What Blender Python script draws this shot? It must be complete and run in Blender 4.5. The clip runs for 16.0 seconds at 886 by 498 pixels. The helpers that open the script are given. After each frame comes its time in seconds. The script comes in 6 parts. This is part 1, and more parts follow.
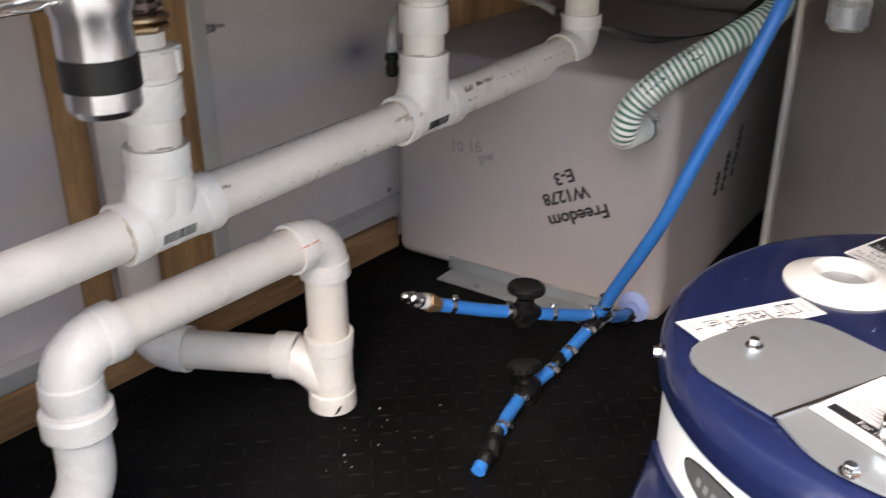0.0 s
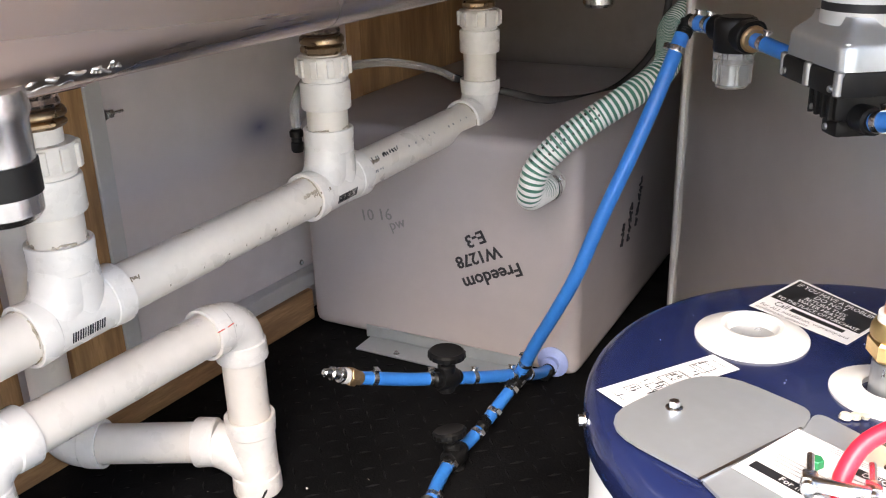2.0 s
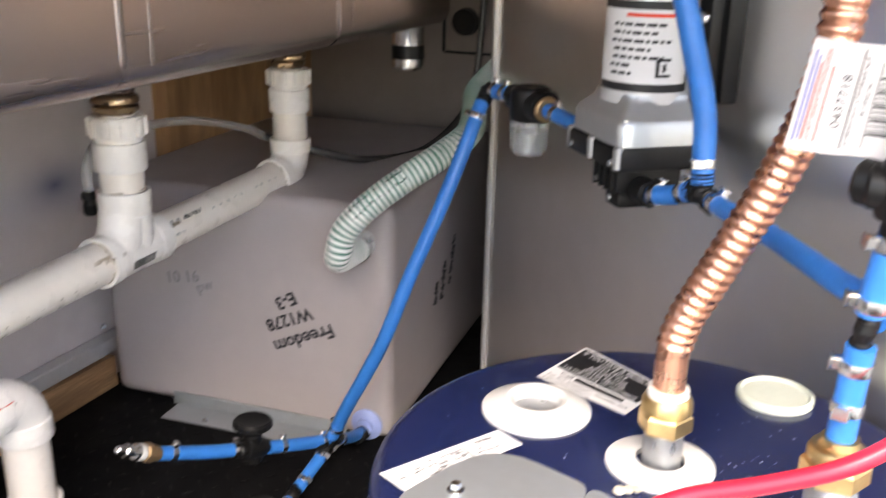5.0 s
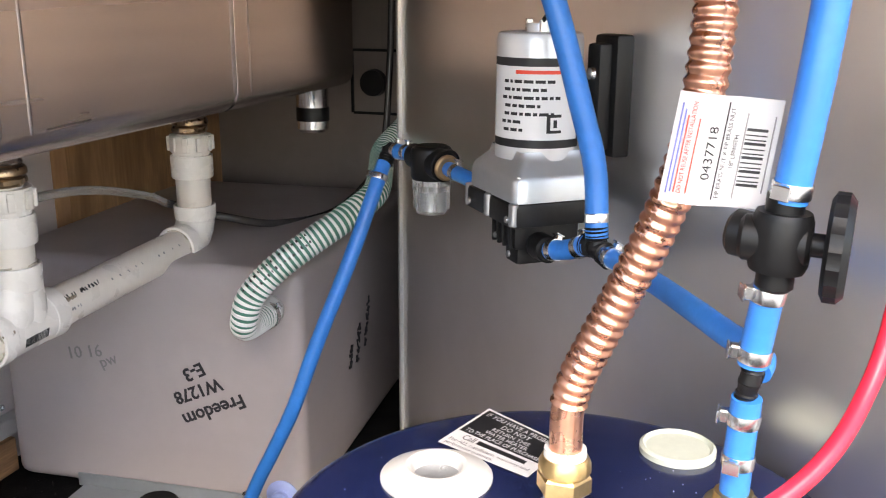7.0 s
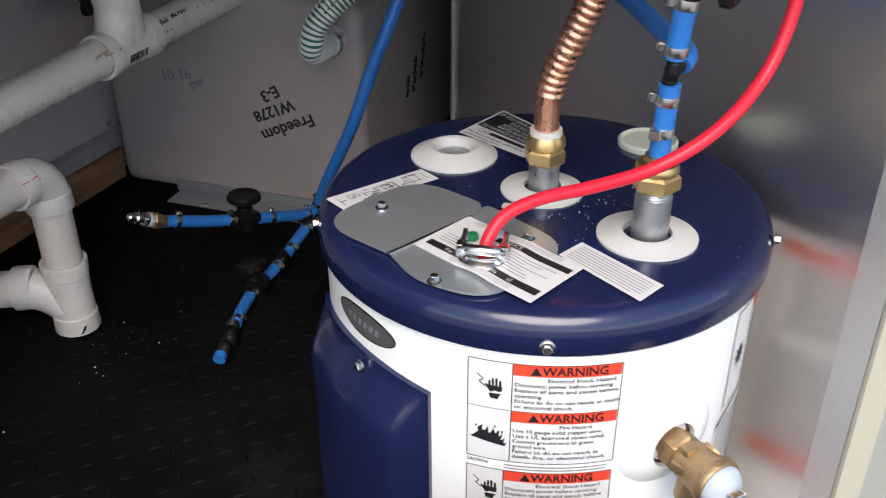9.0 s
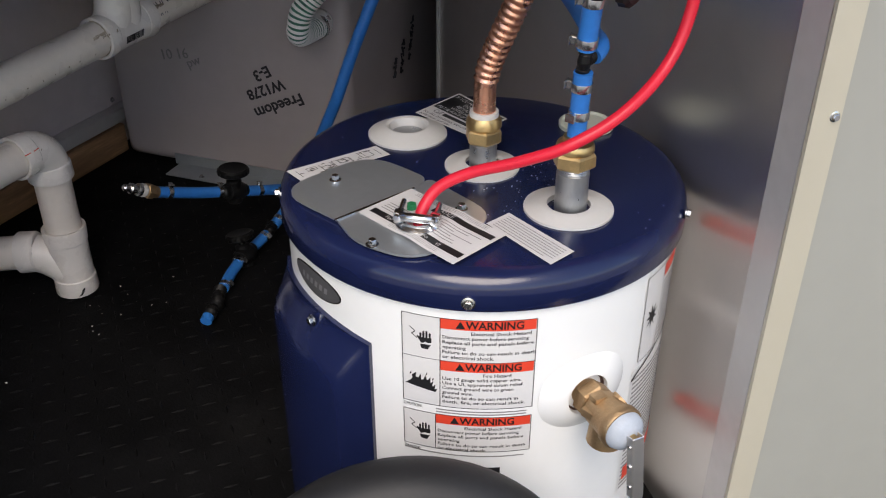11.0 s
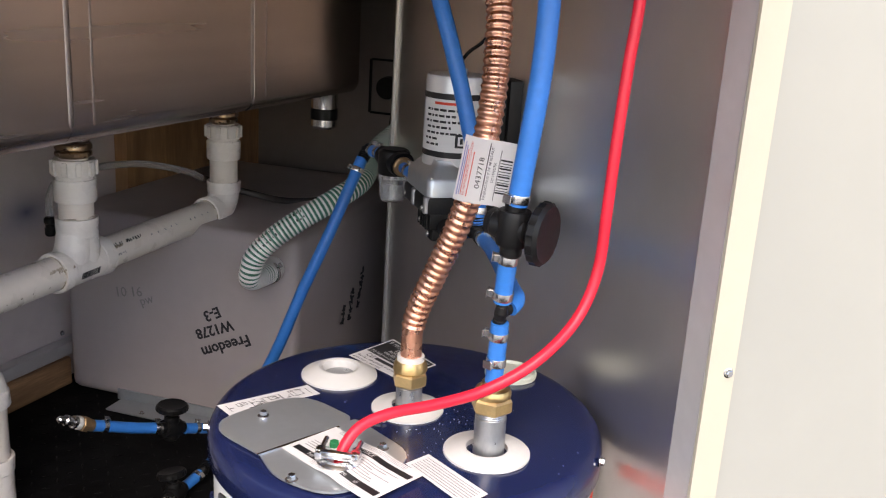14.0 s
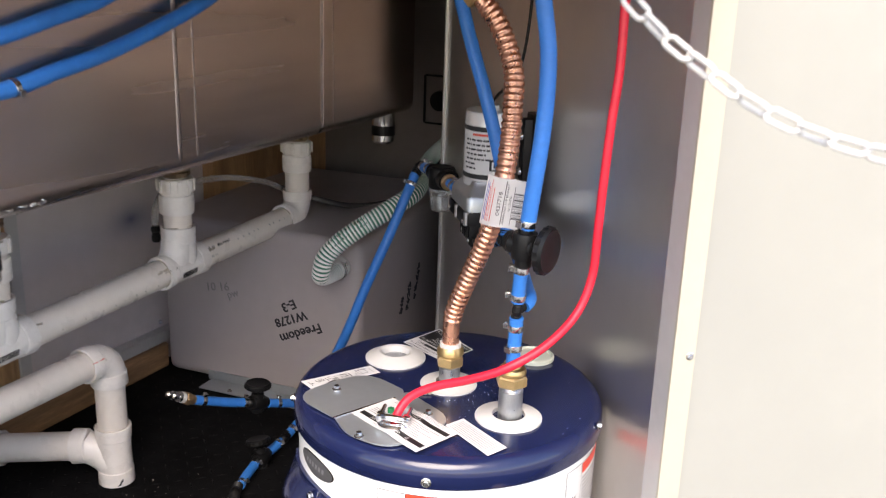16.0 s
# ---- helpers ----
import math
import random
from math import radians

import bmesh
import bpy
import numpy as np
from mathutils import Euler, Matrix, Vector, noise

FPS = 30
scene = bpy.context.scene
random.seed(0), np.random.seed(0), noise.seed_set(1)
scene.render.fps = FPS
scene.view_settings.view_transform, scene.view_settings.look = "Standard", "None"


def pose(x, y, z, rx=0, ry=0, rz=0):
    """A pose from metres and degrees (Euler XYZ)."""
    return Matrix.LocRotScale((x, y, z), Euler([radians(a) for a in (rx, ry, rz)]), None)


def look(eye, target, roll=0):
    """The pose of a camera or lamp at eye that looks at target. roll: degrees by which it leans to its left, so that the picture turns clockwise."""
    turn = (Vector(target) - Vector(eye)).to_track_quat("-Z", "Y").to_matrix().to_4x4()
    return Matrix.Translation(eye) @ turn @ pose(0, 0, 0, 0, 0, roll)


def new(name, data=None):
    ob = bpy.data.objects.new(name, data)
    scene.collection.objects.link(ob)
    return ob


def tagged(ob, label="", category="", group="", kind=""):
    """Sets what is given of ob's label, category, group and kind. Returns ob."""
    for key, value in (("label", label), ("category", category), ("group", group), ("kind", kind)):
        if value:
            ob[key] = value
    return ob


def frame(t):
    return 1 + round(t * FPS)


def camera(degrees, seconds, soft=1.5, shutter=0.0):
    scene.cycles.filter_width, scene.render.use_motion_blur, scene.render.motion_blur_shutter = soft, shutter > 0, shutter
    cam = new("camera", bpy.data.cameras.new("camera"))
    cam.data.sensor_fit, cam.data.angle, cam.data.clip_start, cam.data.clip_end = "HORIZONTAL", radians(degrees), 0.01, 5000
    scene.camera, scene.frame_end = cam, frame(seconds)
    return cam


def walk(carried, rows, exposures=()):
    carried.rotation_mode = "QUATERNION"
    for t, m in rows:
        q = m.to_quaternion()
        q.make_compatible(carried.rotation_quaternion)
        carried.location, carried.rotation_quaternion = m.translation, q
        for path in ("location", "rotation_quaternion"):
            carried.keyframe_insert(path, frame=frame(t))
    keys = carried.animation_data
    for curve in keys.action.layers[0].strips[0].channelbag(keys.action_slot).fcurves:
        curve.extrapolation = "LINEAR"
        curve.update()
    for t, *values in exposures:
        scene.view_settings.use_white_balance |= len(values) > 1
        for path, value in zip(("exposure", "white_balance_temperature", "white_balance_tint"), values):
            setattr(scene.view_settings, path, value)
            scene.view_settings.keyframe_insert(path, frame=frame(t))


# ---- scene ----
cam = camera(50.83, 16.0, soft=1.1, shutter=0.5)
PATH = [
    (0, (0.0342, 0.1499, 0.6711), (-1.1003, 1.5641, -0.1733), -0.11),
    (0.5, (0.0279, 0.1596, 0.6777), (-1.0033, 1.6753, -0.1216), -0.58),
    (1, (0.0288, 0.1588, 0.6820), (-0.9639, 1.7241, -0.0693), -0.76),
    (1.5, (0.0287, 0.1520, 0.6866), (-0.9556, 1.7310, -0.0469), -1.06),
    (2, (0.0298, 0.1520, 0.6876), (-0.9789, 1.7131, -0.0508), -1.81),
    (2.5, (0.0288, 0.1516, 0.6886), (-0.9813, 1.7018, -0.0708), -2.09),
    (3, (0.0278, 0.1528, 0.6852), (-0.9720, 1.7049, -0.0838), -2.05),
    (3.5, (0.0269, 0.1535, 0.6879), (-0.9533, 1.7164, -0.0844), -1.75),
    (4, (0.0275, 0.1514, 0.6879), (-0.9438, 1.7254, -0.0732), -1.65),
    (4.5, (0.0352, 0.1663, 0.6887), (-0.8865, 1.7798, -0.0510), -0.87),
    (5, (0.0511, 0.1834, 0.7027), (-0.6602, 1.9372, 0.0561), 1.27),
    (5.2, (0.0544, 0.1832, 0.7106), (-0.6221, 1.9632, 0.0991), 1.15),
    (7.3, (0.0750, 0.2081, 0.6973), (-0.4949, 2.0507, 0.1683), 0.67),
    (7.5, (0.0799, 0.1990, 0.6887), (-0.4736, 2.0229, 0.0827), 0.92),
    (8, (0.1104, 0.1600, 0.6850), (-0.4170, 1.8612, -0.2249), 1.67),
    (8.5, (0.1326, 0.0984, 0.7035), (-0.4947, 1.7141, -0.2946), 0.37),
    (9, (0.1720, 0.0508, 0.7279), (-0.4898, 1.6486, -0.2767), -0.12),
    (9.5, (0.1956, 0.0235, 0.7549), (-0.4737, 1.5934, -0.2878), -0.50),
    (9.7, (0.2075, 0.0084, 0.7617), (-0.4723, 1.5698, -0.2871), -0.73),
    (11.8, (0.2877, 0.0028, 0.7624), (-0.4307, 1.5695, -0.2522), 1.79),
    (12, (0.2992, 0.0208, 0.7613), (-0.4645, 1.5857, -0.2226), 1.50),
    (12.5, (0.3367, 0.0214, 0.7506), (-0.4882, 1.6838, 0.0049), 1.65),
    (13, (0.3549, 0.0279, 0.7482), (-0.5582, 1.6951, 0.1264), 1.17),
    (13.5, (0.3219, 0.0100, 0.7547), (-0.4985, 1.7418, 0.1823), 2.44),
    (14, (0.2989, -0.0239, 0.7734), (-0.4029, 1.7664, 0.2235), 3.50),
    (14.5, (0.3087, -0.0684, 0.7972), (-0.4308, 1.6777, 0.1614), 2.56),
    (15, (0.3050, -0.0957, 0.8128), (-0.4883, 1.6375, 0.2073), 2.02),
    (15.5, (0.3331, -0.1217, 0.8234), (-0.4491, 1.6123, 0.2058), 2.26),
    (16, (0.4075, -0.2094, 0.8671), (-0.4112, 1.5180, 0.2789), 1.94),
]
EXPOSURES = [(0.0, 2.3, 7700, 13), (0.5, 2.7, 7650, 13), (5.0, 2.75, 7750, 14), (7.5, 2.75, 7450, 13), (8.0, 2.3, 7150, 11), (8.5, 1.75, 7050, 11), (9.0, 1.2, 7050, 11), (9.6, 1.0, 7050, 11), (12.0, 0.7, 7500, 15), (12.5, 1.0, 7550, 16), (13.5, 1.65, 7550, 16), (14.5, 1.7, 7550, 16), (15.0, 1.85, 7550, 16), (16.0, 1.82, 7600, 16)]
walk(cam, [(t, look(eye, target, roll)) for t, eye, target, roll in PATH], EXPOSURES)

# ---- world ----
world = bpy.data.worlds.new("sky")
world.use_nodes = True
scene.world = world
SUN_EL, SUN_ROT = radians(50), radians(160)
sky = world.node_tree.nodes.new("ShaderNodeTexSky")
sky.sky_type, sky.sun_disc = "NISHITA", False
sky.sun_elevation, sky.sun_rotation = SUN_EL, SUN_ROT
background = world.node_tree.nodes["Background"]
background.inputs["Strength"].default_value = 0.15
world.node_tree.links.new(sky.outputs["Color"], background.inputs["Color"])
sun = new("sun", bpy.data.lights.new("sun", "SUN"))
sun.data.energy, sun.data.angle, sun.data.color = 1.5, radians(40), (1.0, 0.97, 0.93)
sun.matrix_world = look((1.3, -3.0, 5.01), (-0.1, 0.7, 0.3))

# ---- materials ----


def material(name, color, rough=0.5, metal=0.0, vary=0.0, scale=30.0, bump=0.0, bump_scale=200.0, stretch=(1, 1, 1), coat=0.0,
             trans=0.0, ior=1.45, spec=0.5, rough_vary=0.0, second=None, dirt=0.0, dirt_color=(0.05, 0.045, 0.04)):
    """A principled material with colour variation at two scales, fine relief and worn gloss."""
    m = bpy.data.materials.new(name)
    m.use_nodes = True
    nt = m.node_tree
    b = nt.nodes["Principled BSDF"]
    b.inputs["Base Color"].default_value = (*color, 1)
    b.inputs["Roughness"].default_value = rough
    b.inputs["Metallic"].default_value = metal
    b.inputs["Coat Weight"].default_value = coat
    b.inputs["Coat Roughness"].default_value = 0.08
    b.inputs["Transmission Weight"].default_value = trans
    b.inputs["IOR"].default_value = ior
    b.inputs["Specular IOR Level"].default_value = spec
    co = nt.nodes.new("ShaderNodeTexCoord")
    mp = nt.nodes.new("ShaderNodeMapping")
    mp.inputs["Scale"].default_value = stretch
    nt.links.new(co.outputs["Object"], mp.inputs["Vector"])

    def noise_tex(sc, detail=4.0):
        n = nt.nodes.new("ShaderNodeTexNoise")
        n.inputs["Scale"].default_value, n.inputs["Detail"].default_value = sc, detail
        nt.links.new(mp.outputs["Vector"], n.inputs["Vector"])
        return n.outputs["Fac"]

    def ramp(src, a, bb, lo, hi):
        r = nt.nodes.new("ShaderNodeMapRange")
        for k, v in (("From Min", a), ("From Max", bb), ("To Min", lo), ("To Max", hi)):
            r.inputs[k].default_value = v
        nt.links.new(src, r.inputs["Value"])
        return r.outputs["Result"]

    def mix(fac, c1, c2):
        x = nt.nodes.new("ShaderNodeMix")
        x.data_type = "RGBA"
        nt.links.new(fac, x.inputs[0])
        for sock, c in ((x.inputs[6], c1), (x.inputs[7], c2)):
            if isinstance(c, tuple):
                sock.default_value = (*c, 1)
            else:
                nt.links.new(c, sock)
        return x.outputs[2]

    out = color
    if vary:
        lo = tuple(max(0, c * (1 - vary)) for c in color)
        hi = tuple(min(1, c * (1 + vary)) for c in (second or color))
        out = mix(ramp(noise_tex(scale), 0.3, 0.7, 0, 1), lo, hi)
        out = mix(ramp(noise_tex(scale * 7, 6), 0.35, 0.65, 0, 0.5), out, lo)
    if dirt:
        out = mix(ramp(noise_tex(scale * 0.6, 8), 0.58, 0.75, 0, dirt), out, dirt_color)
    if not isinstance(out, tuple):
        nt.links.new(out, b.inputs["Base Color"])
    if rough_vary:
        nt.links.new(ramp(noise_tex(scale * 2.3, 5), 0.3, 0.7, max(0.02, rough - rough_vary), rough + rough_vary), b.inputs["Roughness"])
    if bump:
        bn = nt.nodes.new("ShaderNodeBump")
        bn.inputs["Strength"].default_value, bn.inputs["Distance"].default_value = bump, 0.002
        nt.links.new(noise_tex(bump_scale, 5), bn.inputs["Height"])
        nt.links.new(bn.outputs["Normal"], b.inputs["Normal"])
    return m


M = {}
M["pvc"] = material("white_pvc", (0.79, 0.715, 0.645), 0.32, vary=0.05, scale=14, rough_vary=0.08, dirt=0.35, dirt_color=(0.42, 0.36, 0.31), bump=0.05, bump_scale=160)
M["pvc_fit"] = material("white_pvc_fitting", (0.84, 0.785, 0.735), 0.28, vary=0.04, scale=18, rough_vary=0.06, dirt=0.25, dirt_color=(0.45, 0.38, 0.33), bump=0.05, bump_scale=220)
M["floor"] = material("black_rubber", (0.0065, 0.0065, 0.007), 0.62, vary=0.4, scale=9, rough_vary=0.12, bump=0.25, bump_scale=260, spec=0.06, dirt=0.05, dirt_color=(0.08, 0.075, 0.07))
M["tread"] = material("worn_rubber_tread", (0.007, 0.007, 0.0075), 0.55, vary=0.5, scale=14, rough_vary=0.12, spec=0.08, dirt=0.08, dirt_color=(0.06, 0.056, 0.05))
M["alu"] = material("aluminium_sheet", (0.68, 0.615, 0.58), 0.34, 0.78, vary=0.08, scale=4, rough_vary=0.08, bump=0.03, bump_scale=90)
M["alu_r"] = material("mill_finish_aluminium", (0.82, 0.79, 0.77), 0.32, 0.95, vary=0.05, scale=3)
M["stain"] = material("brushed_stainless", (0.6, 0.5, 0.45), 0.25, 0.97, vary=0.14, scale=6, rough_vary=0.06, stretch=(1, 0.06, 1), dirt=0.2, dirt_color=(0.3, 0.24, 0.21))
M["seam"] = material("ground_weld", (0.46, 0.395, 0.365), 0.46, 0.95, vary=0.15, scale=40, rough_vary=0.08)
M["wood"] = material("pine_wood", (0.33, 0.175, 0.082), 0.6, vary=0.3, scale=10, bump=0.25, bump_scale=60, stretch=(6, 0.6, 6), second=(0.42, 0.24, 0.12))
M["ply"] = material("plywood", (0.36, 0.185, 0.085), 0.6, vary=0.28, scale=6, bump=0.15, bump_scale=60, stretch=(4, 4, 0.5), second=(0.52, 0.31, 0.155))
M["stud"] = material("stud_wood", (0.42, 0.225, 0.1), 0.6, vary=0.3, scale=10, bump=0.25, bump_scale=60, stretch=(6, 6, 0.6), second=(0.5, 0.29, 0.14))
M["tank"] = material("translucent_polyethylene", (0.43, 0.38, 0.375), 0.42, vary=0.06, scale=5, rough_vary=0.06, bump=0.05, bump_scale=40, dirt=0.1, dirt_color=(0.4, 0.38, 0.37))
M["blue_lid"] = material("blue_enamel", (0.009, 0.0145, 0.058), 0.22, vary=0.08, scale=30, coat=0.3, rough_vary=0.05, bump=0.05, bump_scale=350)
M["white_enamel"] = material("white_enamel", (0.84, 0.845, 0.84), 0.25, vary=0.02, scale=12, coat=0.2, bump=0.03, bump_scale=150)
M["galv"] = material("galvanised_steel", (0.5, 0.53, 0.55), 0.35, 0.72, vary=0.05, scale=22, rough_vary=0.07)
M["zinc"] = material("zinc_plated_steel", (0.7, 0.7, 0.7), 0.25, 1.0, vary=0.1, scale=90)
M["nipple"] = material("grey_nipple_steel", (0.42, 0.43, 0.44), 0.35, 0.85, vary=0.15, scale=70, stretch=(1, 1, 0.3), rough_vary=0.1)
M["copper"] = material("bright_copper", (0.84, 0.43, 0.29), 0.3, 1.0, vary=0.12, scale=40, rough_vary=0.1)
M["brass"] = material("brass", (0.7, 0.49, 0.23), 0.36, 1.0, vary=0.12, scale=60, rough_vary=0.08, bump=0.04, bump_scale=300)
M["old_brass"] = material("worn_pale_brass", (0.36, 0.26, 0.17), 0.32, 1.0, vary=0.25, scale=50, rough_vary=0.1, dirt=0.5, dirt_color=(0.12, 0.08, 0.05))
M["bronze"] = material("cast_bronze", (0.46, 0.31, 0.175), 0.52, 0.95, vary=0.15, scale=60, bump=0.3, bump_scale=500)
M["blue"] = material("blue_hose", (0.022, 0.185, 0.58), 0.38, vary=0.12, scale=30, bump=0.04, bump_scale=200)
M["black"] = material("black_plastic", (0.007, 0.007, 0.0075), 0.42, vary=0.2, scale=40, spec=0.3, bump=0.08, bump_scale=300)
M["red"] = material("red_cable_sheath", (0.75, 0.02, 0.045), 0.35, vary=0.06, scale=30)
M["white_pl"] = material("white_plastic", (0.6, 0.59, 0.57), 0.4, vary=0.05, scale=30)
M["cream"] = material("cream_painted_trim", (0.475, 0.438, 0.35), 0.45, vary=0.03, scale=8, bump=0.03)
M["panel"] = material("greyish_panel_skin", (0.343, 0.34, 0.306), 0.4, vary=0.03, scale=5, bump=0.03, bump_scale=20)
M["paper"] = material("label_paper", (0.66, 0.65, 0.645), 0.5, vary=0.02, scale=40)
M["tag_paper"] = material("bright_tag_paper", (0.88, 0.87, 0.86), 0.45, vary=0.02, scale=40)
M["ink"] = material("black_ink", (0.012, 0.012, 0.014), 0.5)
M["ink_red"] = material("red_ink", (0.72, 0.06, 0.03), 0.45)
M["ink_grey"] = material("grey_print", (0.25, 0.24, 0.24), 0.5)
M["ink_blue"] = material("blue_print", (0.12, 0.16, 0.5), 0.5)
M["glue"] = material("dried_glue", (0.3, 0.235, 0.17), 0.35, vary=0.2, scale=200)
M["cement"] = material("dried_pipe_cement", (0.5, 0.42, 0.33), 0.3, vary=0.35, scale=160, bump=0.3, bump_scale=300)
M["recess"] = material("rusty_brown_recess", (0.07, 0.032, 0.022), 0.5, vary=0.3, scale=120)
M["marker"] = material("black_marker", (0.02, 0.02, 0.025), 0.5)
M["clear"] = material("clear_plastic", (0.9, 0.9, 0.9), 0.08, trans=0.85, ior=1.3)
M["vinyl"] = material("clear_vinyl_tube", (0.8, 0.78, 0.76), 0.15, trans=0.75, ior=1.2, vary=0.04)
M["smoky"] = material("smoky_vinyl", (0.06, 0.055, 0.053), 0.25, vary=0.1, scale=20)
M["green"] = material("green_hose", (0.06, 0.2, 0.145), 0.35, vary=0.08, scale=40)
M["hose_white"] = material("white_hose_rib", (0.86, 0.86, 0.83), 0.32, vary=0.03)
M["green_screw"] = material("green_screw", (0.02, 0.25, 0.1), 0.4, 0.3)
M["valve_cap"] = material("pale_blue_grey_cap", (0.42, 0.46, 0.52), 0.55, 0.0, vary=0.1, scale=80)
M["badge_mark"] = material("pale_badge_print", (0.2, 0.2, 0.21), 0.4)
M["cap"] = material("pale_greenish_plastic", (0.52, 0.55, 0.47), 0.4, vary=0.06, scale=30)
M["ground"] = material("worn_concrete_ground", (0.3, 0.285, 0.26), 0.9, vary=0.2, scale=3, bump=0.4, bump_scale=60)
M["badge"] = material("grey_badge", (0.1, 0.1, 0.105), 0.45, 0.3, vary=0.1)
M["motor"] = material("motor_paint", (0.6, 0.6, 0.6), 0.3, 0.3, vary=0.04, scale=20)
M["tinted"] = material("blue_translucent_boss", (0.34, 0.42, 0.75), 0.35, vary=0.1, scale=60)
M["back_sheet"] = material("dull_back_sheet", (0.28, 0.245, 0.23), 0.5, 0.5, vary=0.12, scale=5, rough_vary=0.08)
M["trimgrey"] = material("grey_trim", (0.6, 0.58, 0.57), 0.4, 0.4, vary=0.06, scale=12)
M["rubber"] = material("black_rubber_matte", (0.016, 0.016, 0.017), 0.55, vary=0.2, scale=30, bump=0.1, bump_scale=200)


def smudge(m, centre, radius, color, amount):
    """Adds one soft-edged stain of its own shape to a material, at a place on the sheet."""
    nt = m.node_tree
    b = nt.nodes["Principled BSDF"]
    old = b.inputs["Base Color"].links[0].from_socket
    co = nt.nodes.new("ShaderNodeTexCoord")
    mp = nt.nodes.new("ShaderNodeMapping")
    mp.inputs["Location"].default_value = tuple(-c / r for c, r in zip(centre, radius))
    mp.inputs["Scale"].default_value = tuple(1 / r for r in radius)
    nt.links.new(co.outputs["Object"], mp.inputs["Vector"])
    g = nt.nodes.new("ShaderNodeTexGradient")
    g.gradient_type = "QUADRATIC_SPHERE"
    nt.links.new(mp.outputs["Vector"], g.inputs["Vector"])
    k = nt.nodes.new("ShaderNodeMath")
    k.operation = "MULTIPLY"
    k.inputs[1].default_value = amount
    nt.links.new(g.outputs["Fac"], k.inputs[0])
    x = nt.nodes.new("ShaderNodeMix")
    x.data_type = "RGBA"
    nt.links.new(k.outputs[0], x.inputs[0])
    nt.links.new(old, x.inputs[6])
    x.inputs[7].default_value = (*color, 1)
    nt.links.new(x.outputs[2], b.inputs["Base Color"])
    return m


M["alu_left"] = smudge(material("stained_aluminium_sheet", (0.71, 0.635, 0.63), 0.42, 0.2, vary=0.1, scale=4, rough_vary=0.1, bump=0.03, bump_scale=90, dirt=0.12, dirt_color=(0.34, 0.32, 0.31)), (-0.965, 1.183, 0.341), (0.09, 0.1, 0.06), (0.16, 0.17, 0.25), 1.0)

# ---- mesh helpers ----


def smooth_mesh(me, angle=35):
    me.polygons.foreach_set("use_smooth", [True] * len(me.polygons))
    me.set_sharp_from_angle(angle=radians(angle))


def link_bm(name, bm, mat, angle=35):
    me = bpy.data.meshes.new(name)
    bm.normal_update()
    bm.to_mesh(me)
    bm.free()
    for mm in mat if isinstance(mat, (list, tuple)) else (mat,):
        me.materials.append(mm)
    smooth_mesh(me, angle)
    return new(name, me)


def part(name, bm, mat, parent=None, label="", angle=35):
    ob = link_bm(name, bm, mat, angle)
    if parent is not None:
        ob.parent = parent
    if label:
        tagged(ob, label)
    return ob


def thing(name, label, category, group="", kind="", at=(0, 0, 0)):
    ob = new(name)
    ob.empty_display_size = 0.02
    ob.location = at
    return tagged(ob, label, category, group, kind)


def frame_to(d):
    """A turn that takes +z to the direction d."""
    return Vector(d).normalized().to_track_quat("Z", "Y").to_matrix().to_4x4()


def at(p, d=(0, 0, 1), spin=0):
    return Matrix.Translation(p) @ frame_to(d) @ Matrix.Rotation(radians(spin), 4, "Z")


def box(bm, size, m=None, bevel=0.0, seg=2):
    r = bmesh.ops.create_cube(bm, size=1, matrix=(m or Matrix()) @ Matrix.Diagonal((*size, 1)))
    if bevel:
        es = list({e for v in r["verts"] for e in v.link_edges})
        bmesh.ops.bevel(bm, geom=es, offset=bevel, segments=seg, affect="EDGES", profile=0.6)
    return bm


def lathe(bm, profile, m=None, seg=32, closed=False):
    """Turns the profile of (radius, height) pairs about z."""
    m = m or Matrix()
    rings = []
    for r, z in profile:
        if r < 1e-6:
            rings.append([bm.verts.new(m @ Vector((0, 0, z)))])
        else:
            rings.append([bm.verts.new(m @ Vector((r * math.cos(a), r * math.sin(a), z))) for a in (2 * math.pi * i / seg for i in range(seg))])
    pairs = list(zip(rings[:-1], rings[1:])) + ([(rings[-1], rings[0])] if closed else [])
    for a, b in pairs:
        for i in range(seg):
            j = (i + 1) % seg
            if len(a) == 1 and len(b) == 1:
                continue
            if len(a) == 1:
                bm.faces.new((a[0], b[j], b[i]))
            elif len(b) == 1:
                bm.faces.new((a[i], a[j], b[0]))
            else:
                bm.faces.new((a[i], a[j], b[j], b[i]))
    bmesh.ops.recalc_face_normals(bm, faces=bm.faces[:])
    return bm


def spline(pts, n=60):
    """Points at even steps along a smooth curve through pts."""
    P = [Vector(p) for p in pts]
    P = [2 * P[0] - P[1]] + P + [2 * P[-1] - P[-2]]
    raw = []
    for a, b, c, d in zip(P[:-3], P[1:-2], P[2:-1], P[3:]):
        for k in range(24):
            t = k / 24
            raw.append(0.5 * (2 * b + (c - a) * t + (2 * a - 5 * b + 4 * c - d) * t * t + (3 * b - a - 3 * c + d) * t ** 3))
    raw.append(P[-2])
    ds = [0.0]
    for a, b in zip(raw[:-1], raw[1:]):
        ds.append(ds[-1] + (b - a).length)
    out, k = [], 0
    for i in range(n):
        s = ds[-1] * i / (n - 1)
        while k < len(ds) - 2 and ds[k + 1] < s:
            k += 1
        f = (s - ds[k]) / max(1e-9, ds[k + 1] - ds[k])
        out.append(raw[k].lerp(raw[k + 1], min(1, f)))
    return out


